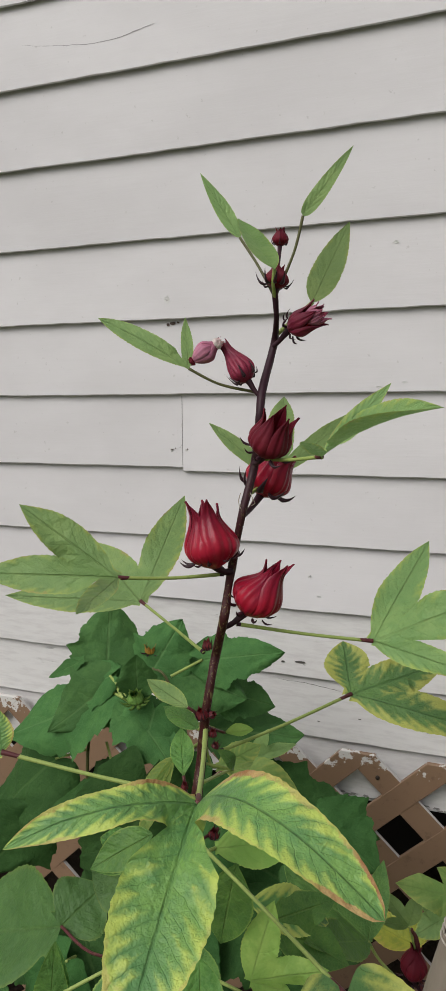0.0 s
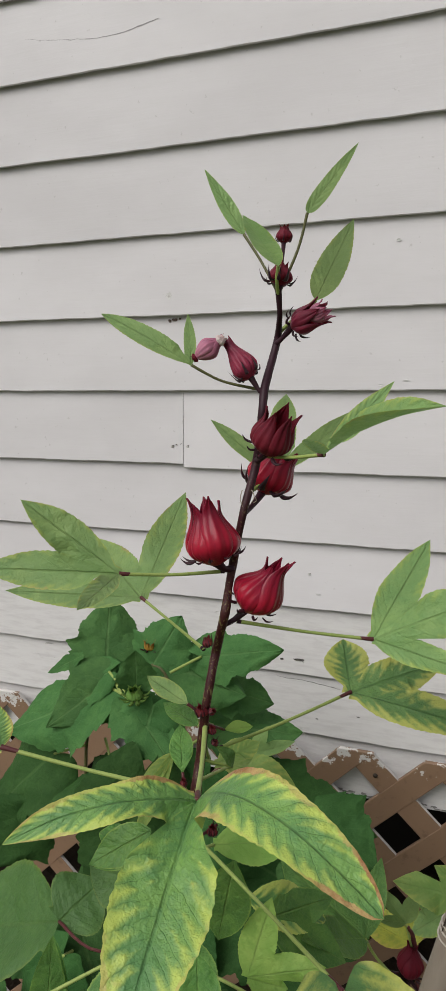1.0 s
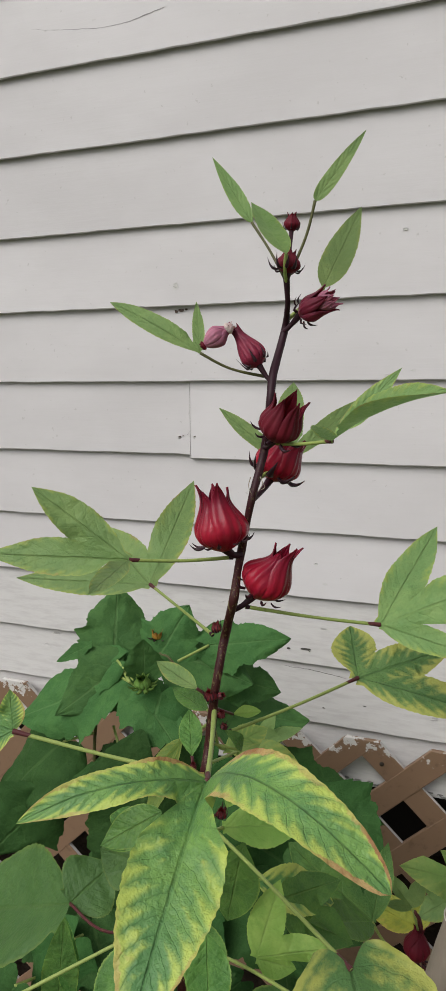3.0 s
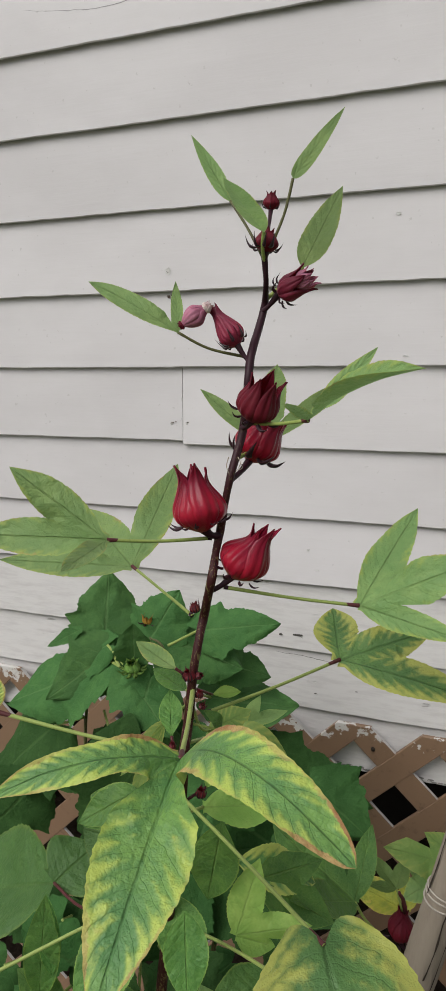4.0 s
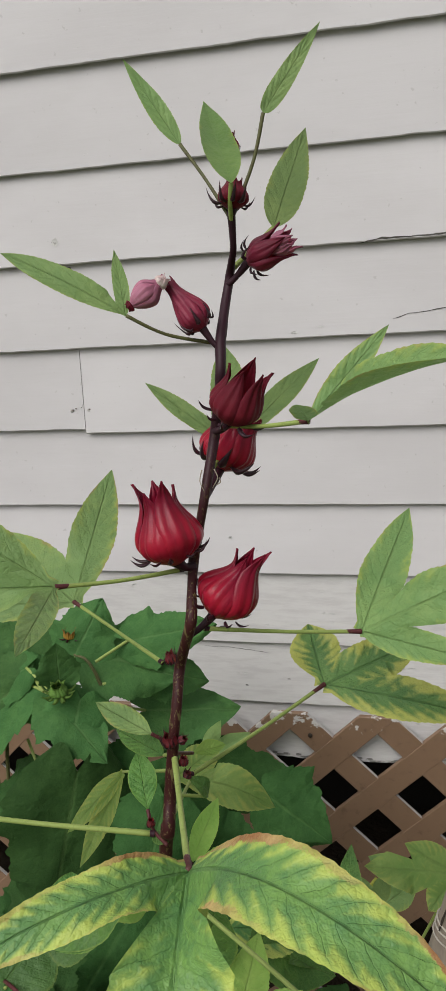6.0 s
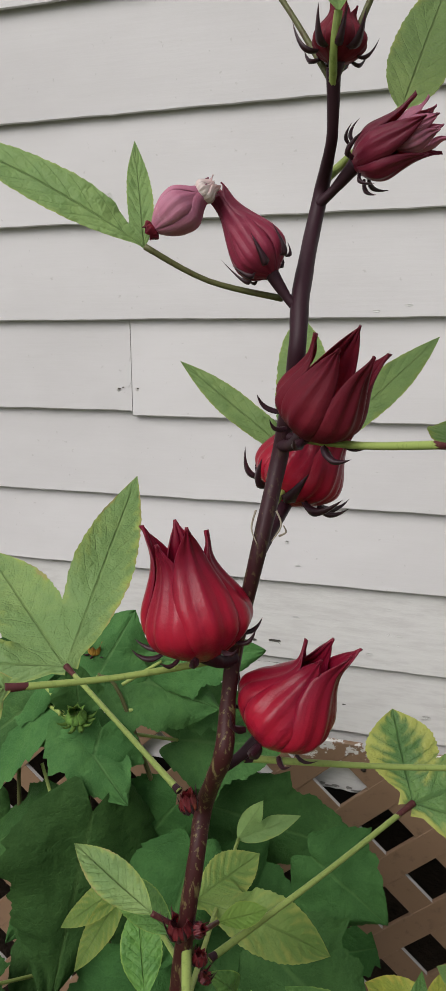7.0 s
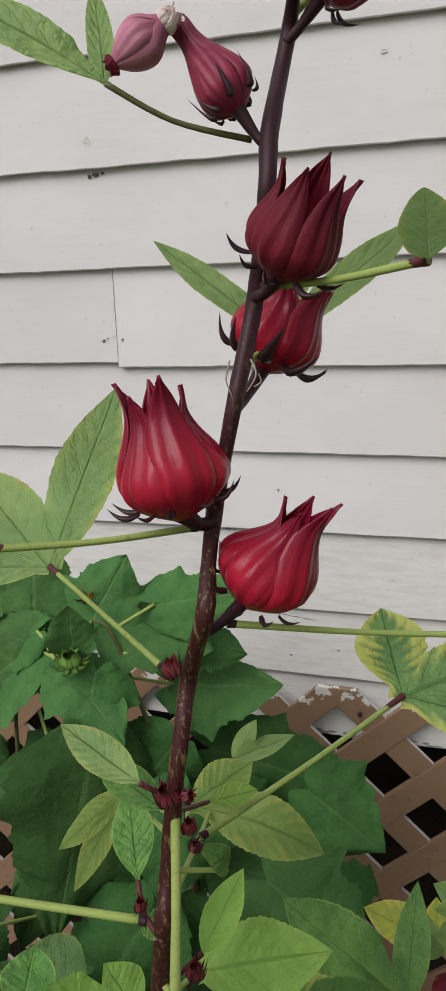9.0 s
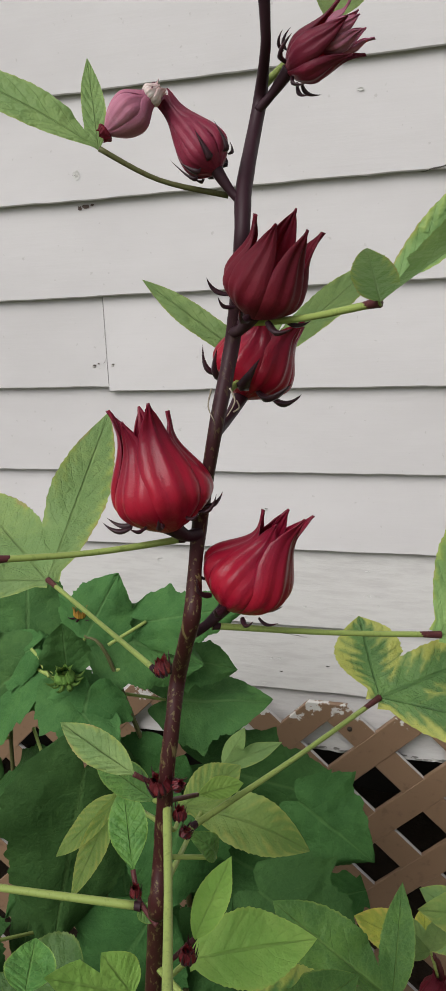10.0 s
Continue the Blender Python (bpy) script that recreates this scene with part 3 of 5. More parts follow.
def hooks(base, axis, face, radius, length, count=8, seed=0, spread=0.75, rise=0.6, thick=0.15):
    """Epicalyx: narrow pointed bracts that grow outward round the base and hook upward."""
    ax, f, s = frame_of(axis, face)
    rnd = random.Random(seed)
    bm = bmesh.new()
    uvl = bm.loops.layers.uv.new("blade")
    for kx in range(count):
        a = math.tau * (kx + rnd.uniform(-0.2, 0.2)) / count
        o = f * math.cos(a) + s * math.sin(a)
        sd = ax.cross(o)
        ln = length * rnd.uniform(0.75, 1.2)
        rise_k = rise * rnd.uniform(0.5, 1.3)
        sway = rnd.choice((-1, 1))
        rows_ = []
        for i in range(10):
            u = i / 9
            c = Vector(base) + o * (radius * 0.76 + ln * spread * (u - 0.22 * u * u)) + ax * (ln * (rise_k * u * u - 0.10 * math.sin(u * math.pi)) + radius * 0.34) + sd * ln * 0.15 * u * u * sway
            w = ln * thick * (1 - u) ** 0.8 * (0.75 + 0.7 * math.sin(min(1, u * 2) * math.pi / 2))
            rows_.append([bm.verts.new(c + sd * w * math.cos(q) + (ax * 0.55 - o * 0.3) * w * math.sin(q)) for q in (0, math.pi / 2, math.pi, 1.5 * math.pi)])
        for r0, r1 in zip(rows_, rows_[1:]):
            for j in range(4):
                fc = bm.faces.new((r0[j], r0[(j + 1) % 4], r1[(j + 1) % 4], r1[j]))
                for lp in fc.loops:
                    lp[uvl].uv = (0.5, 0.5)
    return bm


def calyx(plant, base, tip, radius, stalk_from=None, material=None, face=(0.2, -1, 0.3), seed=0, name="calyx", label="", bracts=8, bract_len=0.36, stalk_r=0.0014, spread=1.0, rise=0.35, bract_mat=None, **shape):
    b, t = Vector(base), Vector(tip)
    ax = t - b
    bm = bmesh.new()
    sepals(bm, b, ax, face, ax.length, radius, seed=seed, **shape)
    ob = under(part(name, bm, material or CALYX, None, label), plant)
    flesh = ob.modifiers.new("flesh", "SOLIDIFY")
    flesh.thickness, flesh.offset = radius * 0.03, -1.0
    if bracts:
        e = part("epicalyx", hooks(b, ax, face, radius, radius * 2 * bract_len, bracts, seed, spread, rise), bract_mat or BRACT, ob, "green leafy bracts" if bract_mat else "dark hooked bracts")
        e.matrix_parent_inverse = Matrix()
    if stalk_from is not None:
        p = part("flower_stalk", sweep([stalk_from, Vector(stalk_from).lerp(b, 0.5) - Vector((0, 0, 0.0008)), b + ax * 0.06], [stalk_r, stalk_r * 0.9, stalk_r * 1.5], 10), STEM_TOP, ob)
        p.matrix_parent_inverse = Matrix()
    return ob


def tie_rings(stake_ob, at, axis, radius):
    """Three turns of thin wire round the stake."""
    ax, f, s = frame_of(axis, (0, -1, 0))
    for k, dz in enumerate((-0.0045, 0.0, 0.0032)):
        pts = []
        for i in range(25):
            a = math.tau * i / 24
            pts.append(Vector(at) + ax * (dz + 0.0012 * math.sin(a + k)) + (f * math.cos(a) + s * math.sin(a)) * radius * 1.04)
        under(part("wire_tie", sweep(pts, 0.0006, 5), WIRE), stake_ob)


def split_line(stake_ob, at, axis, radius):
    """A long drying split and dark knots on the stake's face."""
    ax, f, s = frame_of(axis, (0.1, -1, 0))
    for a0, z0, z1, w in ((0.15, -0.06, 0.13, 0.0007), (-1.15, 0.0, 0.2, 0.0011), (0.7, -0.2, -0.03, 0.0006)):
        bm = bmesh.new()
        prev = None
        for i in range(25):
            z = z0 + (z1 - z0) * i / 24
            a = a0 + 0.12 * noise.noise(Vector((z * 40, a0, 0)))
            o = f * math.cos(a) + s * math.sin(a)
            c = Vector(at) + ax * z + o * radius * 1.075
            sd = ax.cross(o) * w * (0.3 + abs(noise.noise(Vector((z * 90, 3, a0)))) * 1.4)
            pair = (bm.verts.new(c - sd), bm.verts.new(c + sd))
            if prev:
                bm.faces.new((prev[0], prev[1], pair[1], pair[0]))
            prev = pair
        under(part("split", bm, STAKE_CRACK), stake_ob)


# ---- the setting: ground, siding, crawlspace ----
def sheet(x0, x1, y0, y1, nx, ny, bump, seed):
    bm = bmesh.new()
    g = [[bm.verts.new((x0 + (x1 - x0) * i / nx, y0 + (y1 - y0) * j / ny, bump * noise.noise(Vector((i * 0.9, j * 0.9, seed))))) for j in range(ny + 1)] for i in range(nx + 1)]
    for i in range(nx):
        for j in range(ny):
            bm.faces.new((g[i][j], g[i + 1][j], g[i + 1][j + 1], g[i][j + 1]))
    return bm


tagged(part("ground", sheet(-400, 400, -400, 400, 60, 60, 0.0, 1), GRASS), "rough lawn around the house", "ground", kind="structure")
bed = tagged(part("soil_bed", sheet(-2.2, 2.4, -1.4, 1.2, 60, 40, 0.03, 5), SOIL), "dark garden soil along the house wall", "soil", kind="structure")
bed.location.z = 0.035

wall = thing("wall_north", "weathered off-white wooden clapboard house wall", "wall", (0, 0.02, 0), kind="structure")
X0, X1 = -1.7, 2.0
EDGES = [2.75, 2.63, 2.515, 2.40, 2.283, 2.166, 2.049, 1.932, 1.817, 1.695, 1.578, 1.464, 1.347, 1.235, 1.130, 1.019, 0.920, 0.826]


def clapboard(x0, x1, bottom, top, drop0=0.0, drop1=0.0, seed=0, rough_edge=0.0006):
    """A bevel-cut board: thick uneven butt below, thin edge tucked under the board above."""
    bm = bmesh.new()
    n = max(2, int((x1 - x0) / (0.004 if rough_edge > 0.002 else 0.012)))
    rings = []
    for i in range(n + 1):
        x = x0 + (x1 - x0) * i / n
        dz = drop0 + (drop1 - drop0) * i / n + 0.0012 * noise.noise(Vector((x * 1.3, seed * 3.1, 0))) + rough_edge * (noise.noise(Vector((x * 22, seed, 4))) + 0.6 * noise.noise(Vector((x * 75, seed, 2))))
        dy = 0.0014 * noise.noise(Vector((x * 1.9, seed * 5.3, 9)))
        z0, z1 = bottom + dz, top + 0.022
        prof = [(0.0 + dy, z0 + 0.0014), (0.0012 + dy, z0), (0.0035 + dy, z0 + 0.0004), (0.0050 + dy, z0 + 0.0050), (0.0095, z0 + 0.0055), (0.0150, z1), (0.0112, z1), (0.0084 + dy * 0.5, top - 0.002)]
        rings.append([bm.verts.new((x, y, z)) for y, z in prof])
    m = len(rings[0])
    for a, b in zip(rings, rings[1:]):
        for j in range(m):
            bm.faces.new((a[j], b[j], b[(j + 1) % m], a[(j + 1) % m]))
    bm.faces.new(rings[0])
    bm.faces.new(rings[-1][::-1])
    bmesh.ops.recalc_face_normals(bm, faces=bm.faces)
    return bm


for i in range(len(EDGES) - 1):
    top, bottom = EDGES[i], EDGES[i + 1]
    mat = PAINT_PEELED if bottom < 1.05 else PAINT
    if bottom == 1.347:
        pieces = [(X0, 0.0197, 0.002, 0.002), (0.0207, X1, -0.0036, -0.002)]
    elif bottom == 2.166:
        pieces = [(X0, 0.9, 0, 0), (0.902, X1, -0.001, 0)]
    else:
        pieces = [(X0, X1, 0.0015, -0.0015)]
    for x0, x1, d0, d1 in pieces:
        under(part("clapboard", clapboard(x0, x1, bottom, top, d0, d1, seed=i + x0, rough_edge=0.0042 if bottom < 0.83 else 0.0016 if bottom < 1.05 else 0.0010), mat, smooth=False), wall)
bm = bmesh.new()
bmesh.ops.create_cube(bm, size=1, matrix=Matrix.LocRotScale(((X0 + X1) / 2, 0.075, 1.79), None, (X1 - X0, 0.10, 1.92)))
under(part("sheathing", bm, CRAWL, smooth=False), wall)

# closing box behind the lattice; its near-black colour stands for deep shade
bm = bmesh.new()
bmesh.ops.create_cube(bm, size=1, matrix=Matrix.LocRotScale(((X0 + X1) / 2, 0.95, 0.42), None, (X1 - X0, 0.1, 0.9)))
tagged(part("wall_crawlspace", bm, CRAWL, smooth=False), "back of the crawlspace under the house, its darkness coloured in", "wall", kind="structure")
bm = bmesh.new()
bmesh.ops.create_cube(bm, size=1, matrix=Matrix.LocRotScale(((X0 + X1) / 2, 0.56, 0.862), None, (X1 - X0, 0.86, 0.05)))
tagged(part("floor_underside", bm, CRAWL, smooth=False), "underside of the house floor, its darkness coloured in", "floor", kind="structure")
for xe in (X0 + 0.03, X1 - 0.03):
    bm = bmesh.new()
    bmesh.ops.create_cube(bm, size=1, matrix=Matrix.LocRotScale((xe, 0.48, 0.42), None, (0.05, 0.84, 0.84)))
    tagged(part("wall_crawlspace_end", bm, CRAWL, smooth=False), "end of the crawlspace, its darkness coloured in", "wall", kind="structure")


# plain walls and ceiling that close the house behind the siding
for name, label, at, size in (
        ("wall_east", "plain off-white end wall of the house", (X1 - 0.05, 1.56, 1.37), (0.10, 2.86, 2.76)),
        ("wall_west", "plain off-white end wall of the house", (X0 + 0.05, 1.56, 1.37), (0.10, 2.86, 2.76)),
        ("wall_south", "plain off-white back wall of the house", ((X0 + X1) / 2, 3.045, 1.37), (X1 - X0, 0.10, 2.76)),
        ("ceiling", "plain flat ceiling of the house", ((X0 + X1) / 2, 1.56, 2.79), (X1 - X0, 3.07, 0.07))):
    bm = bmesh.new()
    bmesh.ops.create_cube(bm, size=1, matrix=Matrix.LocRotScale(at, None, size))
    tagged(part(name, bm, PAINT, smooth=False), label, name.split("_")[0], kind="structure")


# small marks on the boards: a wandering crease, cracks, nails, a torn knot, lifted flakes
def on_wall(x, z):
    """A point on the sloping face of the board at that height."""
    for a, b in zip(EDGES, EDGES[1:]):
        if b <= z < a:
            return Vector((x, 0.0086 * (z - b) / (a - b), z))
    return Vector((x, 0, z))


def crack(points, width, name="paint_crack", mat=None):
    bm = bmesh.new()
    pts = []
    for p, q in zip(points, points[1:]):
        for s in range(8):
            t = s / 8
            x, z = p[0] + (q[0] - p[0]) * t, p[1] + (q[1] - p[1]) * t
            pts.append((x, z + 0.0012 * noise.noise(Vector((x * 90, z * 50, 2)))))
    prev = None
    for i, (x, z) in enumerate(pts):
        w = width * (0.35 + 0.8 * abs(noise.noise(Vector((x * 60, 7, 1))))) * min(1, i / 3, (len(pts) - 1 - i) / 3 + 0.05)
        c = on_wall(x, z) + Vector((0, -0.0007, 0))
        pair = [bm.verts.new(c + Vector((0, 0, w))), bm.verts.new(c + Vector((0, -0.0003, 0))), bm.verts.new(c - Vector((0, 0, w)))]
        if prev:
            bm.faces.new((prev[0], pair[0], pair[1], prev[1]))
            bm.faces.new((prev[1], pair[1], pair[2], prev[2]))
        prev = pair
    return under(part(name, bm, mat or CRACK), wall)


def nail(x, z, r, mat=None, name="nail_head"):
    bm = bmesh.new()
    bmesh.ops.create_uvsphere(bm, u_segments=10, v_segments=6, radius=r)
    for vtx in bm.verts:
        vtx.co.y *= 0.35
        vtx.co.x *= 1 + 0.3 * noise.noise(vtx.co * 400)
        vtx.co += on_wall(x, z)
    return under(part(name, bm, mat or NAIL), wall)


def flake(x, z, w, h, seed, mat=None, name="paint_flake"):
    bm = bmesh.new()
    rim = []
    for i in range(14):
        a = math.tau * i / 14
        k = 0.6 + 0.7 * abs(noise.noise(Vector((math.cos(a) * 2, math.sin(a) * 2, seed))))
        rim.append(bm.verts.new(on_wall(x, z) + Vector((w * k * math.cos(a), -0.0009 - 0.0008 * abs(math.sin(a * 3)), h * k * math.sin(a)))))
    mid = bm.verts.new(on_wall(x, z) + Vector((0, -0.0005, 0)))
    for a, b in zip(rim, rim[1:] + rim[:1]):
        bm.faces.new((mid, a, b))
    return under(part(name, bm, mat or FLAKE), wall)


# the wavy crease, drawn as a darker line for its thin shadow
crack([(-0.2180, 1.9940), (-0.1820, 1.9870), (-0.1380, 1.9810), (-0.0950, 1.9760), (-0.0520, 1.9770), (-0.0160, 1.9830), (0.0100, 1.9880)], 0.0012, mat=CREASE_SHADE)
crack([(0.4530, 1.4830), (0.4740, 1.4880), (0.5010, 1.4910), (0.5200, 1.4930), (0.5620, 1.4970)], 0.0010)
crack([(0.4080, 1.5770), (0.4390, 1.5810), (0.4780, 1.5810), (0.5080, 1.5810), (0.5590, 1.5830)], 0.0016)
crack([(0.1680, 1.0080), (0.2100, 1.0070), (0.2500, 1.0030), (0.2750, 0.9990)], 0.0006)
crack([(0.0202, 1.460), (0.0205, 1.40), (0.0200, 1.348)], 0.0006)
nail(0.0010, 1.3770, 0.0028)
nail(0.0270, 1.3770, 0.0026)
nail(0.0060, 1.6070, 0.0036)
flake(0.0030, 1.3780, 0.0036, 0.0013, 3, RUST, "torn_knot")
flake(0.0085, 1.3800, 0.0022, 0.0010, 4, RUST, "torn_knot")
flake(0.0290, 1.3790, 0.0026, 0.0010, 5, RUST, "torn_knot")
crack([(0.0150, 1.3800), (0.0170, 1.3820), (0.0195, 1.3870)], 0.0007)
flake(0.0110, 1.5720, 0.0075, 0.0026, 0, RUST, "torn_knot")
flake(0.0030, 1.5700, 0.0040, 0.0035, 1, RUST, "torn_knot")
flake(0.0200, 1.5730, 0.0035, 0.0018, 2, RUST, "torn_knot")
flake(0.3460, 1.6650, 0.0060, 0.0020, 10)
flake(0.2220, 1.1850, 0.0040, 0.0022, 11)
flake(0.2370, 1.1550, 0.0060, 0.0015, 12)
flake(-0.1210, 1.2370, 0.0050, 0.0015, 13)
flake(0.3260, 1.4720, 0.0060, 0.0016, 14)
flake(0.3610, 1.4780, 0.0070, 0.0012, 15)
flake(0.2700, 1.0490, 0.0050, 0.0020, 16)
flake(0.1780, 1.0420, 0.0050, 0.0020, 30, CRACK, "bare_wood_chip")
flake(0.2060, 1.0440, 0.0130, 0.0024, 31, CRACK, "bare_wood_chip")
flake(0.2230, 1.1860, 0.0022, 0.0012, 32, CRACK, "bare_wood_chip")
flake(0.2350, 0.9470, 0.0040, 0.0012, 33, CRACK, "bare_wood_chip")
flake(0.3000, 0.9600, 0.0040, 0.0010, 34, CRACK, "bare_wood_chip")
flake(0.0060, 1.6070, 0.0075, 0.0065, 55)
crack([(0.0000, 1.6080), (0.0120, 1.6055)], 0.0012)
crack([(0.1960, 1.0450), (0.2100, 1.0425), (0.2150, 1.0380)], 0.0008)
# the weathered lowest boards: small lifted flakes, and bare grey wood along the last butt
weather = random.Random(17)
for i in range(44):
    flake(weather.uniform(0.02, 0.62), weather.choice((0.86, 0.94, 1.04)) + weather.uniform(0.0, 0.07), weather.uniform(0.0025, 0.0075), weather.uniform(0.0007, 0.0018), 60 + i)
for i in range(56):
    flake(0.12 + 0.009 * i + weather.uniform(-0.003, 0.003), 0.8300 + weather.uniform(-0.002, 0.003), weather.uniform(0.005, 0.013), weather.uniform(0.0012, 0.0032), 110 + i, BARE_WOOD if i % 4 else FLAKE, "bare_wood_chip")
crack([(0.0040, 1.6030), (0.0070, 1.6110)], 0.0009)

# ---- lattice skirt ----
lattice = thing("lattice_panel", "tan-brown diagonal lattice skirting panel with flaking paint", "lattice", (0.15, -0.015, 0.04))
LX0, LX1, LZ0, LZ1, PITCH, STRIP = -1.6, 1.9, 0.04, 0.914, 0.130, 0.038


def clipped(poly, axis, limit, keep_less):
    out = []
    for a, b in zip(poly, poly[1:] + poly[:1]):
        ia, ib = (a[axis] <= limit) == keep_less, (b[axis] <= limit) == keep_less
        if ia:
            out.append(a)
        if ia != ib:
            t = (limit - a[axis]) / (b[axis] - a[axis])
            out.append(tuple(a[k] + (b[k] - a[k]) * t for k in (0, 1)))
    return out


def slat(offset, sign):
    """One slat at 45 degrees, cut off along the panel's rims."""
    half = STRIP * math.sqrt(2) / 2
    poly = [(offset - half - 2 * sign, -2.0), (offset + half - 2 * sign, -2.0), (offset + half + 2 * sign, 2.0), (offset - half + 2 * sign, 2.0)]
    trim = 0.0007 if sign < 0 else 0.0
    for axis, lim, less in ((0, LX1 - trim, True), (0, LX0 + trim, False), (1, LZ1 - trim, True), (1, LZ0 + trim, False)):
        poly = clipped(poly, axis, lim, less) if poly else poly
    if len(poly) < 3:
        return None
    y0, y1 = (-0.0180, -0.0110) if sign > 0 else (-0.0173, -0.0104)
    bm = bmesh.new()
    front = [bm.verts.new((x, y0, z)) for x, z in poly]
    back = [bm.verts.new((x, y1, z)) for x, z in poly]
    bm.faces.new(front)
    bm.faces.new(back[::-1])
    for i in range(len(poly)):
        j = (i + 1) % len(poly)
        bm.faces.new((front[i], front[j], back[j], back[i])).material_index = 1 if sign < 0 else 0
    bmesh.ops.recalc_face_normals(bm, faces=bm.faces)
    bmesh.ops.bevel(bm, geom=[e for e in bm.edges if all(v.co.y < y0 + 1e-5 for v in e.verts)], offset=0.0008, segments=1, affect="EDGES", material=0)
    return bm


# slats pass midway between the openings, whose centres repeat from (0.365, 0.783)
for sign in (1, -1):
    first = 0.365 - sign * 0.783 + PITCH / 2
    for k in range(-30, 31):
        made = slat(first + k * PITCH, sign)
        if made:
            under(part("slat", made, [LATTICE, LATTICE_EDGE], smooth=False), lattice)
bm = bmesh.new()
bmesh.ops.create_cone(bm, cap_ends=True, segments=12, radius1=0.0034, radius2=0.0034, depth=0.003, matrix=Matrix.Translation((0.331, -0.0178, 0.878)) @ Matrix.Rotation(radians(90), 4, "X"))
under(part("screw_hole", bm, STAKE_CRACK), lattice)



# ---- the roselle plant ----
roselle = thing("roselle_plant", "tall roselle plant with dark red stem, crimson calyces and lobed leaves", "plant", (0.2850, -0.7000, 0.0500))
under(part("stem", sweep([(0.2700, -0.7000, 0.0300), (0.2790, -0.7050, 0.5000), (0.2960, -0.7110, 0.9500), (0.3331, -0.7100, 1.2590), (0.3412, -0.7200, 1.2970), (0.3413, -0.7130, 1.3119), (0.3455, -0.7130, 1.3427), (0.3472, -0.7070, 1.3606), (0.3469, -0.6990, 1.3701), (0.3519, -0.7040, 1.3842), (0.3567, -0.7090, 1.3972), (0.3556, -0.7000, 1.4077), (0.3552, -0.6910, 1.4190), (0.3601, -0.6950, 1.4360), (0.3637, -0.6940, 1.4520), (0.3660, -0.6820, 1.4714), (0.3699, -0.6850, 1.4902), (0.3717, -0.6870, 1.5004), (0.3711, -0.6800, 1.5123), (0.3712, -0.6660, 1.5269), (0.3727, -0.6610, 1.5377), (0.3757, -0.6680, 1.5455), (0.3771, -0.6720, 1.5509), (0.3777, -0.6760, 1.5628)], [0.0050, 0.0046, 0.0038, 0.0033, 0.0029, 0.0029, 0.0025, 0.0024, 0.0026, 0.0024, 0.0026, 0.0021, 0.0024, 0.0019, 0.0021, 0.0023, 0.0022, 0.0022, 0.0023, 0.0021, 0.0020, 0.0015, 0.0014, 0.0018], 14, lumps=0.10), STEM), roselle)
calyx(roselle, (0.3506, -0.7034, 1.4206), (0.3424, -0.7002, 1.4581), 0.0138, stalk_from=(0.3553, -0.6930, 1.4165), seed=3, label='plump ripe crimson calyx with five pointed sepals', stalk_r=0.0020, bracts=10, bract_len=0.32, spin=0.55, belly=0.32, neck=0.46, flare=0.40, split=0.50, rise=0.40)
calyx(roselle, (0.3633, -0.6961, 1.3939), (0.3842, -0.6939, 1.4242), 0.0129, stalk_from=(0.3535, -0.7057, 1.3885), seed=8, label='plump ripe crimson calyx tilted outward', stalk_r=0.0016, bracts=9, spin=1.0, belly=0.35, neck=0.34, flare=0.28, split=0.56, rise=0.40)
calyx(roselle, (0.3744, -0.6918, 1.4789), (0.3876, -0.6992, 1.5036), 0.0104, stalk_from=(0.3666, -0.6825, 1.4745), material=CALYX_DARK, seed=12, label='dark maroon calyx with opening sepals', stalk_r=0.0017, bracts=8, bract_len=0.42, spin=0.85, belly=0.36, neck=0.66, flare=0.35, split=0.46, rise=0.4)
calyx(roselle, (0.3629, -0.6630, 1.4518), (0.3749, -0.6567, 1.4775), 0.0126, stalk_from=(0.3627, -0.6943, 1.4475), seed=17, label='crimson calyx growing behind the stem', stalk_r=0.0017, bracts=9, bract_len=0.54, spin=0.8, belly=0.36, neck=0.66, flare=0.2, split=0.60, rise=0.5)
calyx(roselle, (0.3646, -0.6818, 1.5170), (0.3490, -0.6788, 1.5378), 0.0068, stalk_from=(0.3713, -0.6822, 1.5085), material=CALYX_PINK, seed=21, label='slender closed dusky pink calyx', stalk_r=0.0013, bracts=8, bract_len=0.5, belly=0.24, neck=0.36, flare=0.0, split=0.84, rise=1.0, spread=0.55)
calyx(roselle, (0.3807, -0.6640, 1.5429), (0.3998, -0.6677, 1.5507), 0.0066, stalk_from=(0.3722, -0.6625, 1.5345), material=CALYX_PINK, seed=25, label='dusky pink calyx with faded petals showing', stalk_r=0.0014, bracts=8, bract_len=0.55, belly=0.4, neck=0.82, flare=0.5, split=0.5, rise=0.6)
calyx(roselle, (0.3901, -0.6658, 1.5467), (0.4031, -0.6683, 1.5520), 0.0050, material=PETAL, seed=44, name="withered_flower", label="faded pink petals", bracts=0, count=6, belly=0.6, neck=0.8, flare=0.4, split=0.6)
calyx(roselle, (0.3784, -0.6772, 1.5630), (0.3796, -0.6740, 1.5760), 0.0060, stalk_from=(0.3776, -0.6751, 1.5600), material=CALYX_DARK, seed=29, label='small dark maroon closed calyx', bracts=9, bract_len=0.6, belly=0.36, neck=0.45, flare=0.1, split=0.55, rise=0.8)
calyx(roselle, (0.3733, -0.6500, 1.5868), (0.3739, -0.6500, 1.5968), 0.0042, stalk_from=(0.3790, -0.6740, 1.5720), material=CALYX_DARK, seed=33, name='flower_bud', label='small dark flower bud', stalk_r=0.0009, bracts=6, bract_len=0.4, belly=0.4, neck=0.45, flare=0.1, rise=0.9)
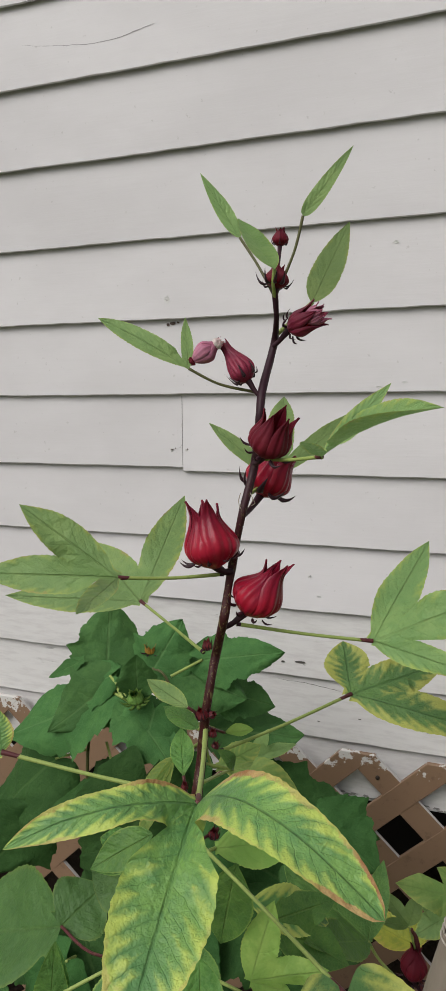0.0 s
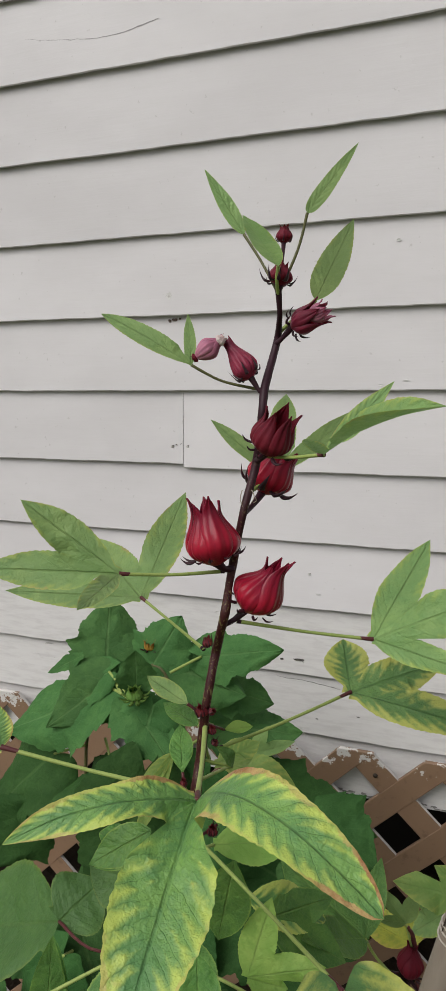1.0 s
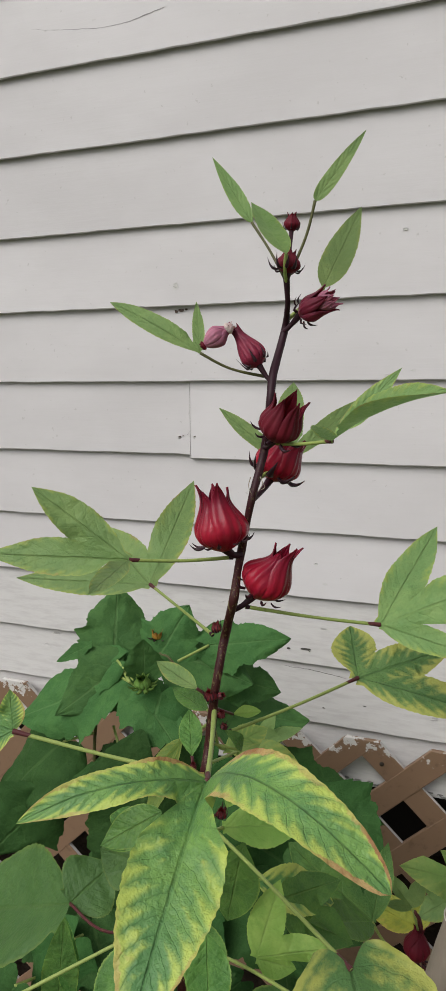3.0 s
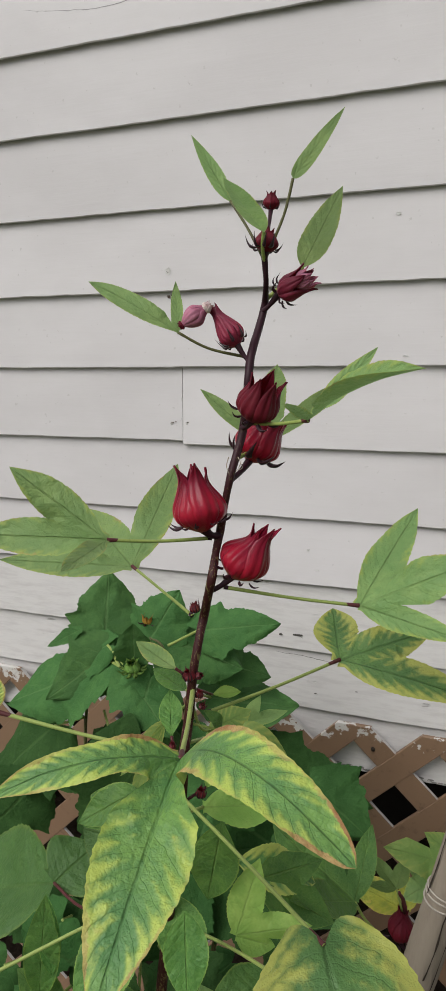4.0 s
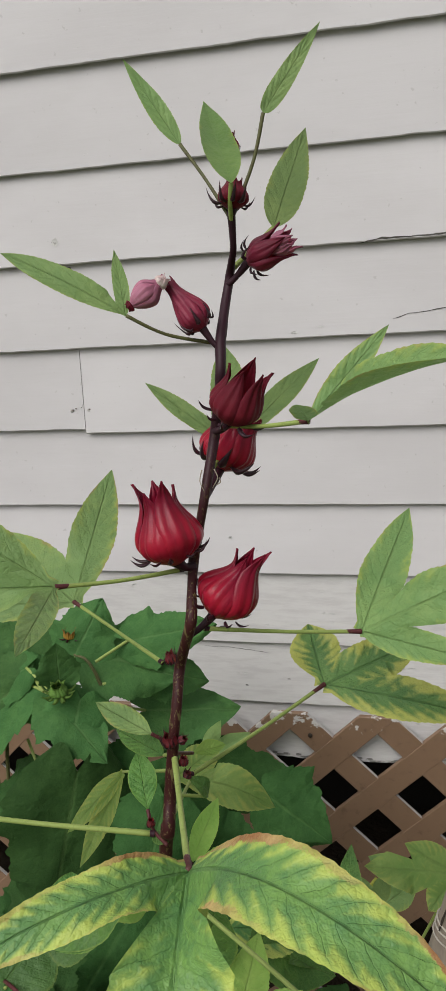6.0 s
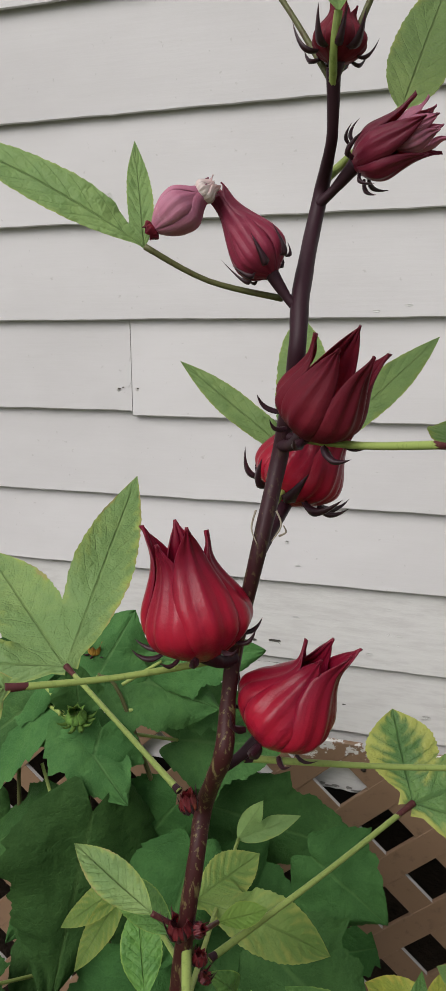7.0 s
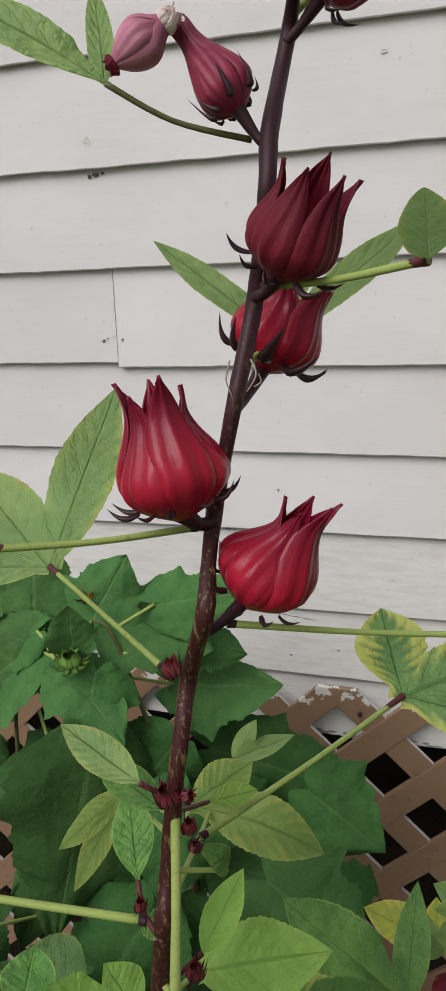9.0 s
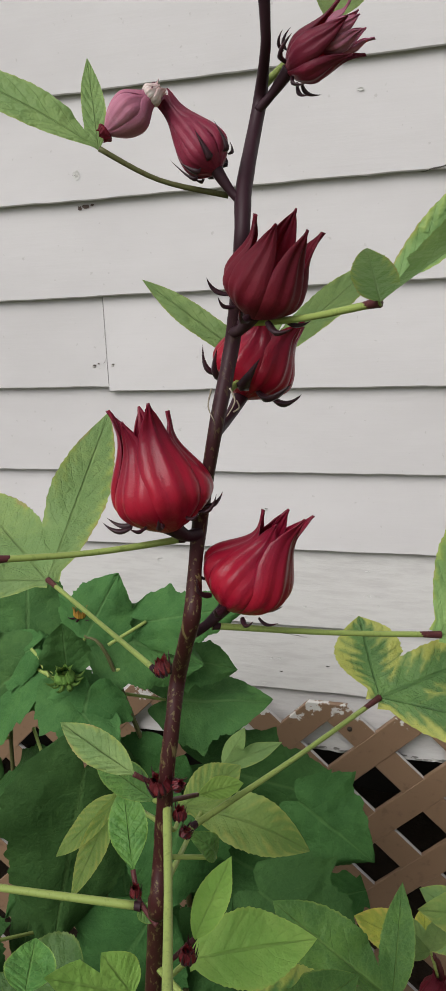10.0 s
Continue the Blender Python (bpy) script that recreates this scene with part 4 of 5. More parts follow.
calyx(roselle, (0.3360, -0.6895, 1.5283), (0.3506, -0.6842, 1.5383), 0.0054, material=PETAL, seed=41, name="withered_flower", label="withered papery pink flower", bracts=0, count=4, belly=0.5, neck=0.40, flare=0.0, split=0.85)
calyx(roselle, (0.3464, -0.6857, 1.5355), (0.3515, -0.6838, 1.5390), 0.0030, material=PETAL_TIP, seed=42, name="withered_flower_tip", label="papery white petal tip", bracts=0, count=5, belly=0.4, neck=0.5, flare=0.1, split=0.7)
calyx(roselle, (0.3372, -0.6891, 1.5291), (0.3348, -0.6900, 1.5275), 0.0024, material=CALYX_DARK, seed=43, name="withered_flower_tip", label="shrivelled dark petal end", bracts=0, count=5, belly=0.4, neck=0.7, flare=0.1, split=0.7)
calyx(roselle, (0.3446, -0.7155, 1.3398), (0.3443, -0.7165, 1.3466), 0.0036, material=BUD_RED, seed=60, name='flower_bud', label='tiny dark red bud in a leaf axil', bracts=10, bract_len=0.8, neck=0.6, flare=0.3, spread=0.35, rise=1.1)
calyx(roselle, (0.3490, -0.7155, 1.3423), (0.3520, -0.7161, 1.3445), 0.0020, material=BUD_RED, seed=61, name='flower_bud', label='tiny dark red bud in a leaf axil', bracts=10, bract_len=0.8, neck=0.6, flare=0.3, spread=0.35, rise=1.1)
calyx(roselle, (0.3492, -0.7145, 1.3293), (0.3500, -0.7145, 1.3345), 0.0022, material=BUD_RED, seed=62, name='flower_bud', label='tiny dark red bud in a leaf axil', bracts=10, bract_len=0.8, neck=0.6, flare=0.3, spread=0.35, rise=1.1)
calyx(roselle, (0.3501, -0.7140, 1.3229), (0.3513, -0.7140, 1.3255), 0.0020, material=BUD_RED, seed=63, name='flower_bud', label='tiny dark red bud in a leaf axil', bracts=10, bract_len=0.8, neck=0.6, flare=0.3, spread=0.35, rise=1.1)
calyx(roselle, (0.3465, -0.7090, 1.3765), (0.3455, -0.7090, 1.3833), 0.0026, material=BUD_RED, seed=64, name='flower_bud', label='tiny dark red bud in a leaf axil', bracts=10, bract_len=0.8, neck=0.6, flare=0.3, spread=0.35, rise=1.1)
calyx(roselle, (0.3300, -0.7120, 1.2924), (0.3305, -0.7120, 1.2974), 0.0020, material=BUD_RED, seed=65, name='flower_bud', label='tiny dark red bud in a leaf axil', bracts=10, bract_len=0.8, neck=0.6, flare=0.3, spread=0.35, rise=1.1)
calyx(roselle, (0.3437, -0.7060, 1.2605), (0.3447, -0.7060, 1.2665), 0.0030, material=BUD_RED, seed=66, name='flower_bud', label='tiny dark red bud in a leaf axil', bracts=10, bract_len=0.8, neck=0.6, flare=0.3, spread=0.35, rise=1.1)
leaf(roselle, (0.3555, -0.6637, 1.5915), [((0.3327, -0.6600, 1.6268), 0.0086, dict(peak=0.36))], (0.320, -0.899, 0.300), LEAF_PALE, stalk=[(0.3775, -0.6749, 1.5595), (0.3663, -0.6682, 1.5767)], stalk_r=0.0007, stalk_mat=PETIOLE_DARK, root=0.02, teeth=0.03)
leaf(roselle, (0.3794, -0.6813, 1.5725), [((0.3858, -0.7532, 1.5862), 0.0128, dict(face=(0.1, -0.72, 0.68)))], (0.280, -0.901, 0.330), LEAF_PALE, stalk=[(0.3775, -0.6746, 1.5585), (0.3784, -0.6809, 1.5655)], stalk_r=0.0009, root=0.05, teeth=0.02, fold=0.25)
leaf(roselle, (0.3917, -0.6710, 1.5982), [((0.4134, -0.6510, 1.6331), 0.0082, dict(peak=0.3, blunt=1.0))], (0.240, -0.930, 0.280), LEAF_PALE, stalk=[(0.3775, -0.6749, 1.5595), (0.3871, -0.6725, 1.5807)], stalk_r=0.0007, stalk_mat=PETIOLE_DARK, root=0.02, teeth=0.02)
leaf(roselle, (0.3917, -0.6527, 1.5570), [((0.4022, -0.6032, 1.6040), 0.0172)], (0.221, -0.902, 0.371), LEAF_PALE, stalk=[(0.3736, -0.6631, 1.5400), (0.3826, -0.6579, 1.5485)], stalk_r=0.0010, teeth=0.03, peak=0.36)
leaf(roselle, (0.3340, -0.6897, 1.5248), [((0.2812, -0.6887, 1.5530), 0.0118, dict(peak=0.5, arch=0.06)), ((0.3240, -0.6685, 1.5522), 0.0066)], (0.361, -0.832, 0.421), LEAF_PALE, stalk=[(0.3659, -0.6771, 1.5114), (0.3483, -0.6840, 1.5163)], stalk_r=0.0007, stalk_mat=PETIOLE_DARK, teeth=0.03)
leaf(roselle, (0.3643, -0.6400, 1.4587), [((0.3199, -0.6294, 1.4898), 0.0100, dict(peak=0.5)), ((0.3476, -0.5567, 1.5003), 0.0190, dict(peak=0.55)), ((0.4036, -0.5762, 1.4933), 0.0128, dict(peak=0.5))], (0.171, -0.823, 0.542), LEAF_PALE, stalk=[(0.3644, -0.6903, 1.4580), (0.3643, -0.6651, 1.4583)], stalk_r=0.0010, teeth=0.03)
leaf(roselle, (0.4094, -0.7093, 1.4826), [((0.4681, -0.7550, 1.5098), 0.0165, dict(fold=0.9, peak=0.45, arch=0.05, face=(-0.2, -0.35, 0.9))), ((0.4396, -0.6945, 1.5162), 0.0105, dict(peak=0.45)), ((0.4089, -0.7440, 1.4945), 0.0102, dict(face=(0, -0.3, 0.95), blunt=0.8))], (0.199, -0.838, 0.509), LEAF_RIM, stalk=[(0.3691, -0.6839, 1.4770), (0.3893, -0.6976, 1.4788)], stalk_r=0.0009, stalk_mat=PETIOLE, teeth=0.03)
leaf(roselle, (0.3052, -0.7271, 1.4195), [((0.2540, -0.7358, 1.4583), 0.0205, dict(peak=0.5)), ((0.2265, -0.7450, 1.4220), 0.0215, dict(peak=0.45)), ((0.3271, -0.8028, 1.4292), 0.0120, dict(peak=0.5))], (0.396, -0.687, 0.610), LEAF_RIM, stalk=[(0.3501, -0.6915, 1.4141), (0.3277, -0.7093, 1.4156)], stalk_r=0.0009, stalk_mat=PETIOLE, teeth=0.03, root=0.3)
leaf(roselle, (0.2738, -0.6447, 1.3752), [((0.2705, -0.5598, 1.4279), 0.0262, dict(peak=0.45)), ((0.2068, -0.5923, 1.3971), 0.0290, dict(peak=0.5)), ((0.1832, -0.6650, 1.3778), 0.0200, dict(peak=0.45))], (0.366, -0.684, 0.630), LEAF_RIM, stalk=[(0.3356, -0.6894, 1.3659), (0.3047, -0.6670, 1.3706)], stalk_r=0.0009, stalk_mat=PETIOLE, teeth=0.03, root=0.35)
leaf(roselle, (0.4267, -0.6645, 1.3732), [((0.4508, -0.6077, 1.4171), 0.0225, dict(peak=0.45)), ((0.4921, -0.6550, 1.4045), 0.0270, dict(peak=0.45)), ((0.4867, -0.6680, 1.3607), 0.0160, dict(peak=0.4))], (0.120, -0.741, 0.661), LEAF_RIM, stalk=[(0.3597, -0.6995, 1.3894), (0.3932, -0.6820, 1.3805)], stalk_r=0.0009, stalk_mat=PETIOLE, teeth=0.03, root=0.35)
leaf(roselle, (0.4041, -0.6089, 1.3116), [((0.3928, -0.5800, 1.3352), 0.0300, dict(peak=0.55)), ((0.4602, -0.5850, 1.3312), 0.0260, dict(peak=0.5, curl=-0.12)), ((0.4946, -0.6120, 1.2967), 0.0262, dict(peak=0.42, arch=0.06))], (0.137, -0.700, 0.700), LEAF_BLOTCH, stalk=[(0.3462, -0.6966, 1.3103), (0.3752, -0.6527, 1.3099)], stalk_r=0.0010, stalk_mat=PETIOLE, teeth=0.03, root=0.4)
leaf(roselle, (0.3703, -0.7852, 1.3392), [((0.3072, -0.8380, 1.3399), 0.0190, dict(peak=0.4, arch=0.17, ripple=0.16, blunt=0.75)), ((0.3755, -0.8780, 1.2931), 0.0400, dict(peak=0.45, arch=0.05, ripple=0.06)), ((0.4587, -0.8326, 1.3443), 0.0275, dict(peak=0.52, arch=0.25, blunt=0.55))], (0.205, -0.453, 0.868), LEAF_YELLOW, stalk=[(0.3447, -0.7121, 1.3332), (0.3562, -0.7450, 1.3319)], stalk_r=0.0012, stalk_mat=PETIOLE, label='large yellowing leaf with scorched brown rim', teeth=0.025, root=0.45)
broad_leaf(roselle, (0.4340, -0.7761, 1.2518), (0.4720, -0.8481, 1.2298), 0.0820, (0.100, -0.392, 0.914), LEAF_BLOTCH, stalk=[(0.3337, -0.7108, 1.2620), (0.3838, -0.7435, 1.2579)], stalk_r=0.0010, stalk_mat=PETIOLE, label='broad yellow-blotched leaf', heart=0.15, shallow=0.2)
leaf(roselle, (0.2258, -0.7350, 1.3103), [((0.2198, -0.7270, 1.3323), 0.0150), ((0.1698, -0.7350, 1.3183), 0.0270), ((0.1818, -0.7450, 1.2843), 0.0200)], (0.442, -0.532, 0.723), LEAF_YELLOW, stalk=[(0.3316, -0.7125, 1.2891), (0.2787, -0.7238, 1.2987)], stalk_r=0.0012, stalk_mat=PETIOLE, teeth=0.03, root=0.35)
leaf(roselle, (0.3364, -0.7165, 1.3459), [((0.3064, -0.7045, 1.3525), 0.0118, dict(peak=0.45))], (0.259, -0.529, 0.808), LEAF_RIM, stalk=[(0.3449, -0.7130, 1.3385), (0.3407, -0.7148, 1.3422)], stalk_r=0.0008, stalk_mat=PETIOLE_RED, teeth=0.02)
leaf(roselle, (0.3378, -0.7058, 1.3274), [((0.3082, -0.6889, 1.3285), 0.0120, dict(peak=0.45))], (0.230, -0.510, 0.829), LEAF, stalk=[(0.3443, -0.7130, 1.3340)], stalk_r=0.0008, teeth=0.02)
leaf(roselle, (0.3263, -0.7044, 1.2956), [((0.3165, -0.6844, 1.3135), 0.0138, dict(peak=0.5))], (0.244, -0.711, 0.660), LEAF, stalk=[(0.3393, -0.7176, 1.2880), (0.3308, -0.7110, 1.2898)], stalk_r=0.0008, stalk_mat=PETIOLE_RED, teeth=0.02)
leaf(roselle, (0.2804, -0.6200, 1.2508), [((0.2180, -0.5850, 1.1692), 0.0150), ((0.2260, -0.5880, 1.1435), 0.0145)], (0.273, -0.606, 0.747), LEAF_MOTTLED, stalk=[(0.3431, -0.7130, 1.3250), (0.3118, -0.6665, 1.2879)], stalk_r=0.0008, teeth=0.03, root=0.3)
leaf(roselle, (0.3128, -0.6200, 1.2489), [((0.3743, -0.6200, 1.2357), 0.0250, dict(peak=0.55, arch=0.22, curl=-0.08)), ((0.3351, -0.5900, 1.2531), 0.0210, dict(peak=0.5))], (0.120, -0.560, 0.820), LEAF_MOTTLED, stalk=[(0.3434, -0.7130, 1.3270), (0.3290, -0.6700, 1.2830)], stalk_r=0.0009, teeth=0.03, root=0.3)
leaf(roselle, (0.3468, -0.6900, 1.3183), [((0.3610, -0.6800, 1.3173), 0.0080, dict(fold=0.5, peak=0.5))], (0.179, -0.548, 0.817), LEAF_LIME, stalk=[(0.3443, -0.7130, 1.3340)], stalk_r=0.0007, stalk_mat=PETIOLE_RED, teeth=0.03)
leaf(roselle, (0.3067, -0.5300, 1.2027), [((0.3214, -0.5200, 1.2262), 0.0120, dict(curl=0.2)), ((0.3398, -0.5100, 1.2100), 0.0125)], (0.169, -0.567, 0.806), LEAF_PALE, stalk=[(0.3412, -0.7146, 1.3000), (0.3205, -0.6054, 1.2416)], stalk_r=0.0009, teeth=0.02)
leaf(roselle, (0.3553, -0.7000, 1.3023), [((0.3486, -0.7080, 1.3183), 0.0085, dict(arch=0.2, peak=0.5))], (0.191, -0.502, 0.844), LEAF, stalk=[(0.3413, -0.7130, 1.3120)], stalk_r=0.0007, teeth=0.02)
leaf(roselle, (0.3441, -0.6980, 1.2617), [((0.3584, -0.6920, 1.2959), 0.0122, dict(peak=0.45))], (0.170, -0.702, 0.692), LEAF_LIME, stalk=[(0.3328, -0.7100, 1.2560), (0.3385, -0.7040, 1.2589)], stalk_r=0.0009, stalk_mat=PETIOLE_RED, teeth=0.02)
leaf(roselle, (0.3379, -0.6900, 1.2412), [((0.3835, -0.6650, 1.2345), 0.0275, dict(peak=0.42, arch=0.05))], (0.150, -0.501, 0.852), LEAF_LIME, stalk=[(0.3318, -0.7100, 1.2480), (0.3348, -0.7000, 1.2446)], stalk_r=0.0010, teeth=0.03, root=0.3)
leaf(roselle, (0.3304, -0.7120, 1.2883), [((0.3396, -0.7160, 1.2881), 0.0065)], (0.220, -0.600, 0.769), LEAF, teeth=0.02)
under(part("stipule", sweep([(0.3627, -0.6950, 1.4604), (0.3617, -0.6958, 1.4557), (0.3633, -0.6966, 1.4518)], [0.0003, 0.00025, 0.00015], 6), STIPULE, None, "thin curled pale stipule"), roselle)
under(part("stipule", sweep([(0.3680, -0.6950, 1.4606), (0.3694, -0.6958, 1.4570), (0.3671, -0.6966, 1.4529)], [0.0003, 0.00025, 0.00015], 6), STIPULE, None, "thin curled pale stipule"), roselle)
under(part("stipule", sweep([(0.3687, -0.6950, 1.4539), (0.3706, -0.6958, 1.4553), (0.3702, -0.6966, 1.4574)], [0.0003, 0.00025, 0.00015], 6), STIPULE, None, "thin curled pale stipule"), roselle)
under(part("stipule", sweep([(0.3559, -0.6950, 1.4103), (0.3537, -0.6958, 1.4076), (0.3527, -0.6966, 1.4050)], [0.0003, 0.00025, 0.00015], 6), STIPULE, None, "thin curled pale stipule"), roselle)
leaf(roselle, (0.4104, -0.5750, 1.0968), [((0.3409, -0.5610, 1.1383), 0.0383, dict(peak=0.5)), ((0.4136, -0.5200, 1.1261), 0.0204), ((0.3837, -0.6600, 1.1621), 0.0303)], (0.0936, -0.5480, 0.8312), LEAF, stalk=[(0.4358, -0.5600, 1.0509), (0.4186, -0.5700, 1.0774)], stalk_r=0.0011, teeth=0.03, root=0.3)
leaf(roselle, (0.3632, -0.7050, 1.1693), [((0.3744, -0.6900, 1.2151), 0.0228), ((0.4087, -0.6980, 1.1846), 0.0218), ((0.3865, -0.7000, 1.1642), 0.0183)], (0.1830, -0.4961, 0.8488), LEAF_LIME, teeth=0.03, root=0.35)
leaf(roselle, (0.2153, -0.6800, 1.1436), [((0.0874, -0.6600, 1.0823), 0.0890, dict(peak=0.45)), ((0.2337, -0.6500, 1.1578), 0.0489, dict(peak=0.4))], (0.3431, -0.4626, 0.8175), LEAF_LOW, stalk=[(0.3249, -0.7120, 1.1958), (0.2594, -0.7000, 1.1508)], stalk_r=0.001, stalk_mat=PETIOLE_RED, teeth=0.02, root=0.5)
leaf(roselle, (0.3572, -0.7050, 1.2467), [((0.3431, -0.7000, 1.1846), 0.0300, dict(peak=0.5))], (0.2396, -0.5555, 0.7963), LEAF, teeth=0.02)
leaf(roselle, (0.3267, -0.7600, 1.2947), [((0.3055, -0.7700, 1.2774), 0.0190)], (0.3050, -0.5416, 0.7834), LEAF, teeth=0.02)
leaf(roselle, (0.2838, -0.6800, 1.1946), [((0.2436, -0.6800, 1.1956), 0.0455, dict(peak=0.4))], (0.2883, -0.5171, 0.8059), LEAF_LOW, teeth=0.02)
leaf(roselle, (0.2529, -0.7400, 1.1364), [((0.2471, -0.7300, 1.1855), 0.0137)], (0.3156, -0.4139, 0.8539), LEAF, teeth=0.02)
leaf(roselle, (0.3036, -0.7200, 1.1713), [((0.2740, -0.7500, 1.1323), 0.0394)], (0.2134, -0.4905, 0.8449), LEAF, teeth=0.02)
leaf(roselle, (0.2417, -0.7400, 1.1149), [((0.2541, -0.7400, 1.1957), 0.0227)], (0.2735, -0.4185, 0.8660), LEAF, teeth=0.02)
leaf(roselle, (0.3915, -0.7100, 1.1519), [((0.3569, -0.7400, 1.1488), 0.0294), ((0.3822, -0.7400, 1.1180), 0.0331)], (0.0864, -0.4984, 0.8626), LEAF, teeth=0.02)
leaf(roselle, (0.3610, -0.7300, 1.1191), [((0.3174, -0.7500, 1.1354), 0.0330), ((0.3499, -0.7300, 1.1539), 0.0222)], (0.1243, -0.4521, 0.8833), LEAF_PALE, teeth=0.02)
leaf(roselle, (0.3337, -0.7600, 1.2987), [((0.3024, -0.7700, 1.2784), 0.0196)], (0.2269, -0.5775, 0.7843), LEAF, teeth=0.02)
leaf(roselle, (0.3484, -0.6600, 1.1814), [((0.3910, -0.6200, 1.1447), 0.0314, dict(arch=0.1))], (0.1971, -0.5404, 0.8180), LEAF_BLOTCH, teeth=0.03)
leaf(roselle, (0.1835, -0.7600, 1.0602), [((0.2094, -0.7500, 1.1333), 0.0322)], (0.3587, -0.3503, 0.8652), LEAF, teeth=0.02)
leaf(roselle, (0.2837, -0.7700, 1.0982), [((0.2769, -0.7600, 1.1394), 0.0548)], (0.2714, -0.3831, 0.8830), LEAF_LIME, teeth=0.02)
leaf(roselle, (0.3469, -0.7400, 1.2122), [((0.3558, -0.7600, 1.1722), 0.0252, dict(peak=0.45))], (0.2269, -0.5145, 0.8269), LEAF, teeth=0.02)
leaf(roselle, (0.2578, -0.7400, 1.1077), [((0.2267, -0.7400, 1.1323), 0.0238), ((0.2282, -0.7600, 1.0983), 0.0313)], (0.2989, -0.4131, 0.8602), LEAF, teeth=0.02, root=0.3)
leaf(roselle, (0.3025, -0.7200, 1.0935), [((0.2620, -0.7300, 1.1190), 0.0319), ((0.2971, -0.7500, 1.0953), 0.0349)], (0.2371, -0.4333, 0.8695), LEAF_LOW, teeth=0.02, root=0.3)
leaf(roselle, (0.3169, -0.7000, 1.1825), [((0.3469, -0.7300, 1.1580), 0.0303, dict(peak=0.5))], (0.2470, -0.5186, 0.8186), LEAF, teeth=0.02)
leaf(roselle, (0.3625, -0.6600, 1.1723), [((0.4090, -0.6400, 1.1346), 0.0333), ((0.3960, -0.6200, 1.1651), 0.0254)], (0.1733, -0.5543, 0.8140), LEAF, teeth=0.02, root=0.3)
leaf(roselle, (0.2857, -0.7200, 1.2467), [((0.2798, -0.7000, 1.2496), 0.0196)], (0.2977, -0.3542, 0.8865), LEAF, teeth=0.02)
leaf(roselle, (0.3180, -0.7000, 1.2304), [((0.2947, -0.7200, 1.2568), 0.0192), ((0.3069, -0.7000, 1.2486), 0.0177)], (0.2127, -0.3851, 0.8981), LEAF_LIME, teeth=0.02)
leaf(roselle, (0.2199, -0.8000, 1.1648), [((0.2002, -0.8300, 1.1625), 0.0355), ((0.2445, -0.8300, 1.1418), 0.0320)], (0.3380, -0.3814, 0.8604), LEAF, stalk=[(0.3259, -0.7121, 1.1935), (0.3136, -0.7400, 1.2070)], stalk_r=0.001, stalk_mat=PETIOLE, teeth=0.02, root=0.3)
leaf(roselle, (0.4265, -0.7600, 1.2010), [((0.4475, -0.8000, 1.2028), 0.0330), ((0.4070, -0.8000, 1.1987), 0.0304)], (0.0422, -0.4955, 0.8676), LEAF, stalk=[(0.3228, -0.7119, 1.1691), (0.3430, -0.7150, 1.1744), (0.3772, -0.7300, 1.1836)], stalk_r=0.001, stalk_mat=PETIOLE, teeth=0.02, root=0.3)

# ---- the broad-leaved bush behind ----
bush = thing("broad_leaved_bush", "dark green bush with broad toothed leaves against the siding", "bush", (0.1200, -0.3300, 0.0500))
under(part("stem", sweep([(0.1200, -0.3300, 0.0300), (0.1250, -0.3400, 0.5000), (0.1156, -0.3550, 0.8982), (0.1100, -0.3620, 1.1436)], [0.006, 0.005, 0.003, 0.0016], 10), PETIOLE_DARK), bush)
under(part("stem", sweep([(0.1250, -0.3400, 0.5000), (0.1983, -0.3300, 0.8474), (0.1452, -0.3300, 1.1273), (0.1142, -0.3250, 1.1665)], [0.004, 0.0032, 0.002, 0.001], 10), PETIOLE_DARK), bush)
under(part("stem", sweep([(0.1250, -0.3400, 0.4000), (0.0168, -0.3300, 0.7452), (0.0256, -0.3400, 1.0462), (0.0580, -0.3300, 1.1382)], [0.004, 0.0032, 0.002, 0.001], 10), PETIOLE_DARK), bush)
broad_leaf(bush, (0.0431, -0.3100, 1.1471), (0.0315, -0.2700, 1.2243), 0.0950, (0.4308, -0.7160, 0.5493), LEAF_BUSH, stalk=[(0.0919, -0.3600, 1.1415)])
broad_leaf(bush, (0.1112, -0.3200, 1.1604), (0.1395, -0.2900, 1.2167), 0.0790, (0.3824, -0.7399, 0.5534), LEAF_BUSH, stalk=[(0.1160, -0.3600, 1.1456)])
leaf(bush, (0.1110, -0.3600, 1.1456), [((0.1181, -0.3700, 1.2033), 0.0441)], (0.3918, -0.7165, 0.5772), LEAF_BUSH, teeth=.05, toothed=9, peak=.40, root=.6, blunt=.95, ripple=.10, fold=.16, coarse=.16, stalk_r=.0014)
broad_leaf(bush, (0.0650, -0.3400, 1.1565), (-0.0132, -0.3300, 1.1118), 0.0576, (0.3436, -0.5763, 0.7415), LEAF_BUSH, stalk=[(0.1000, -0.3600, 1.1426)])
broad_leaf(bush, (0.0640, -0.3400, 1.1373), (-0.0947, -0.3400, 1.0530), 0.1175, (0.3047, -0.5098, 0.8045), LEAF_BUSH, stalk=[(0.1000, -0.3600, 1.1385)])
broad_leaf(bush, (0.1020, -0.3600, 1.1355), (0.1620, -0.3800, 1.0741), 0.0712, (0.3014, -0.5384, 0.7870), LEAF_BUSH)
broad_leaf(bush, (0.1675, -0.3000, 1.1725), (0.2608, -0.2700, 1.1806), 0.0653, (0.3134, -0.7315, 0.6056), LEAF_BUSH, stalk=[(0.1402, -0.3300, 1.1616)])
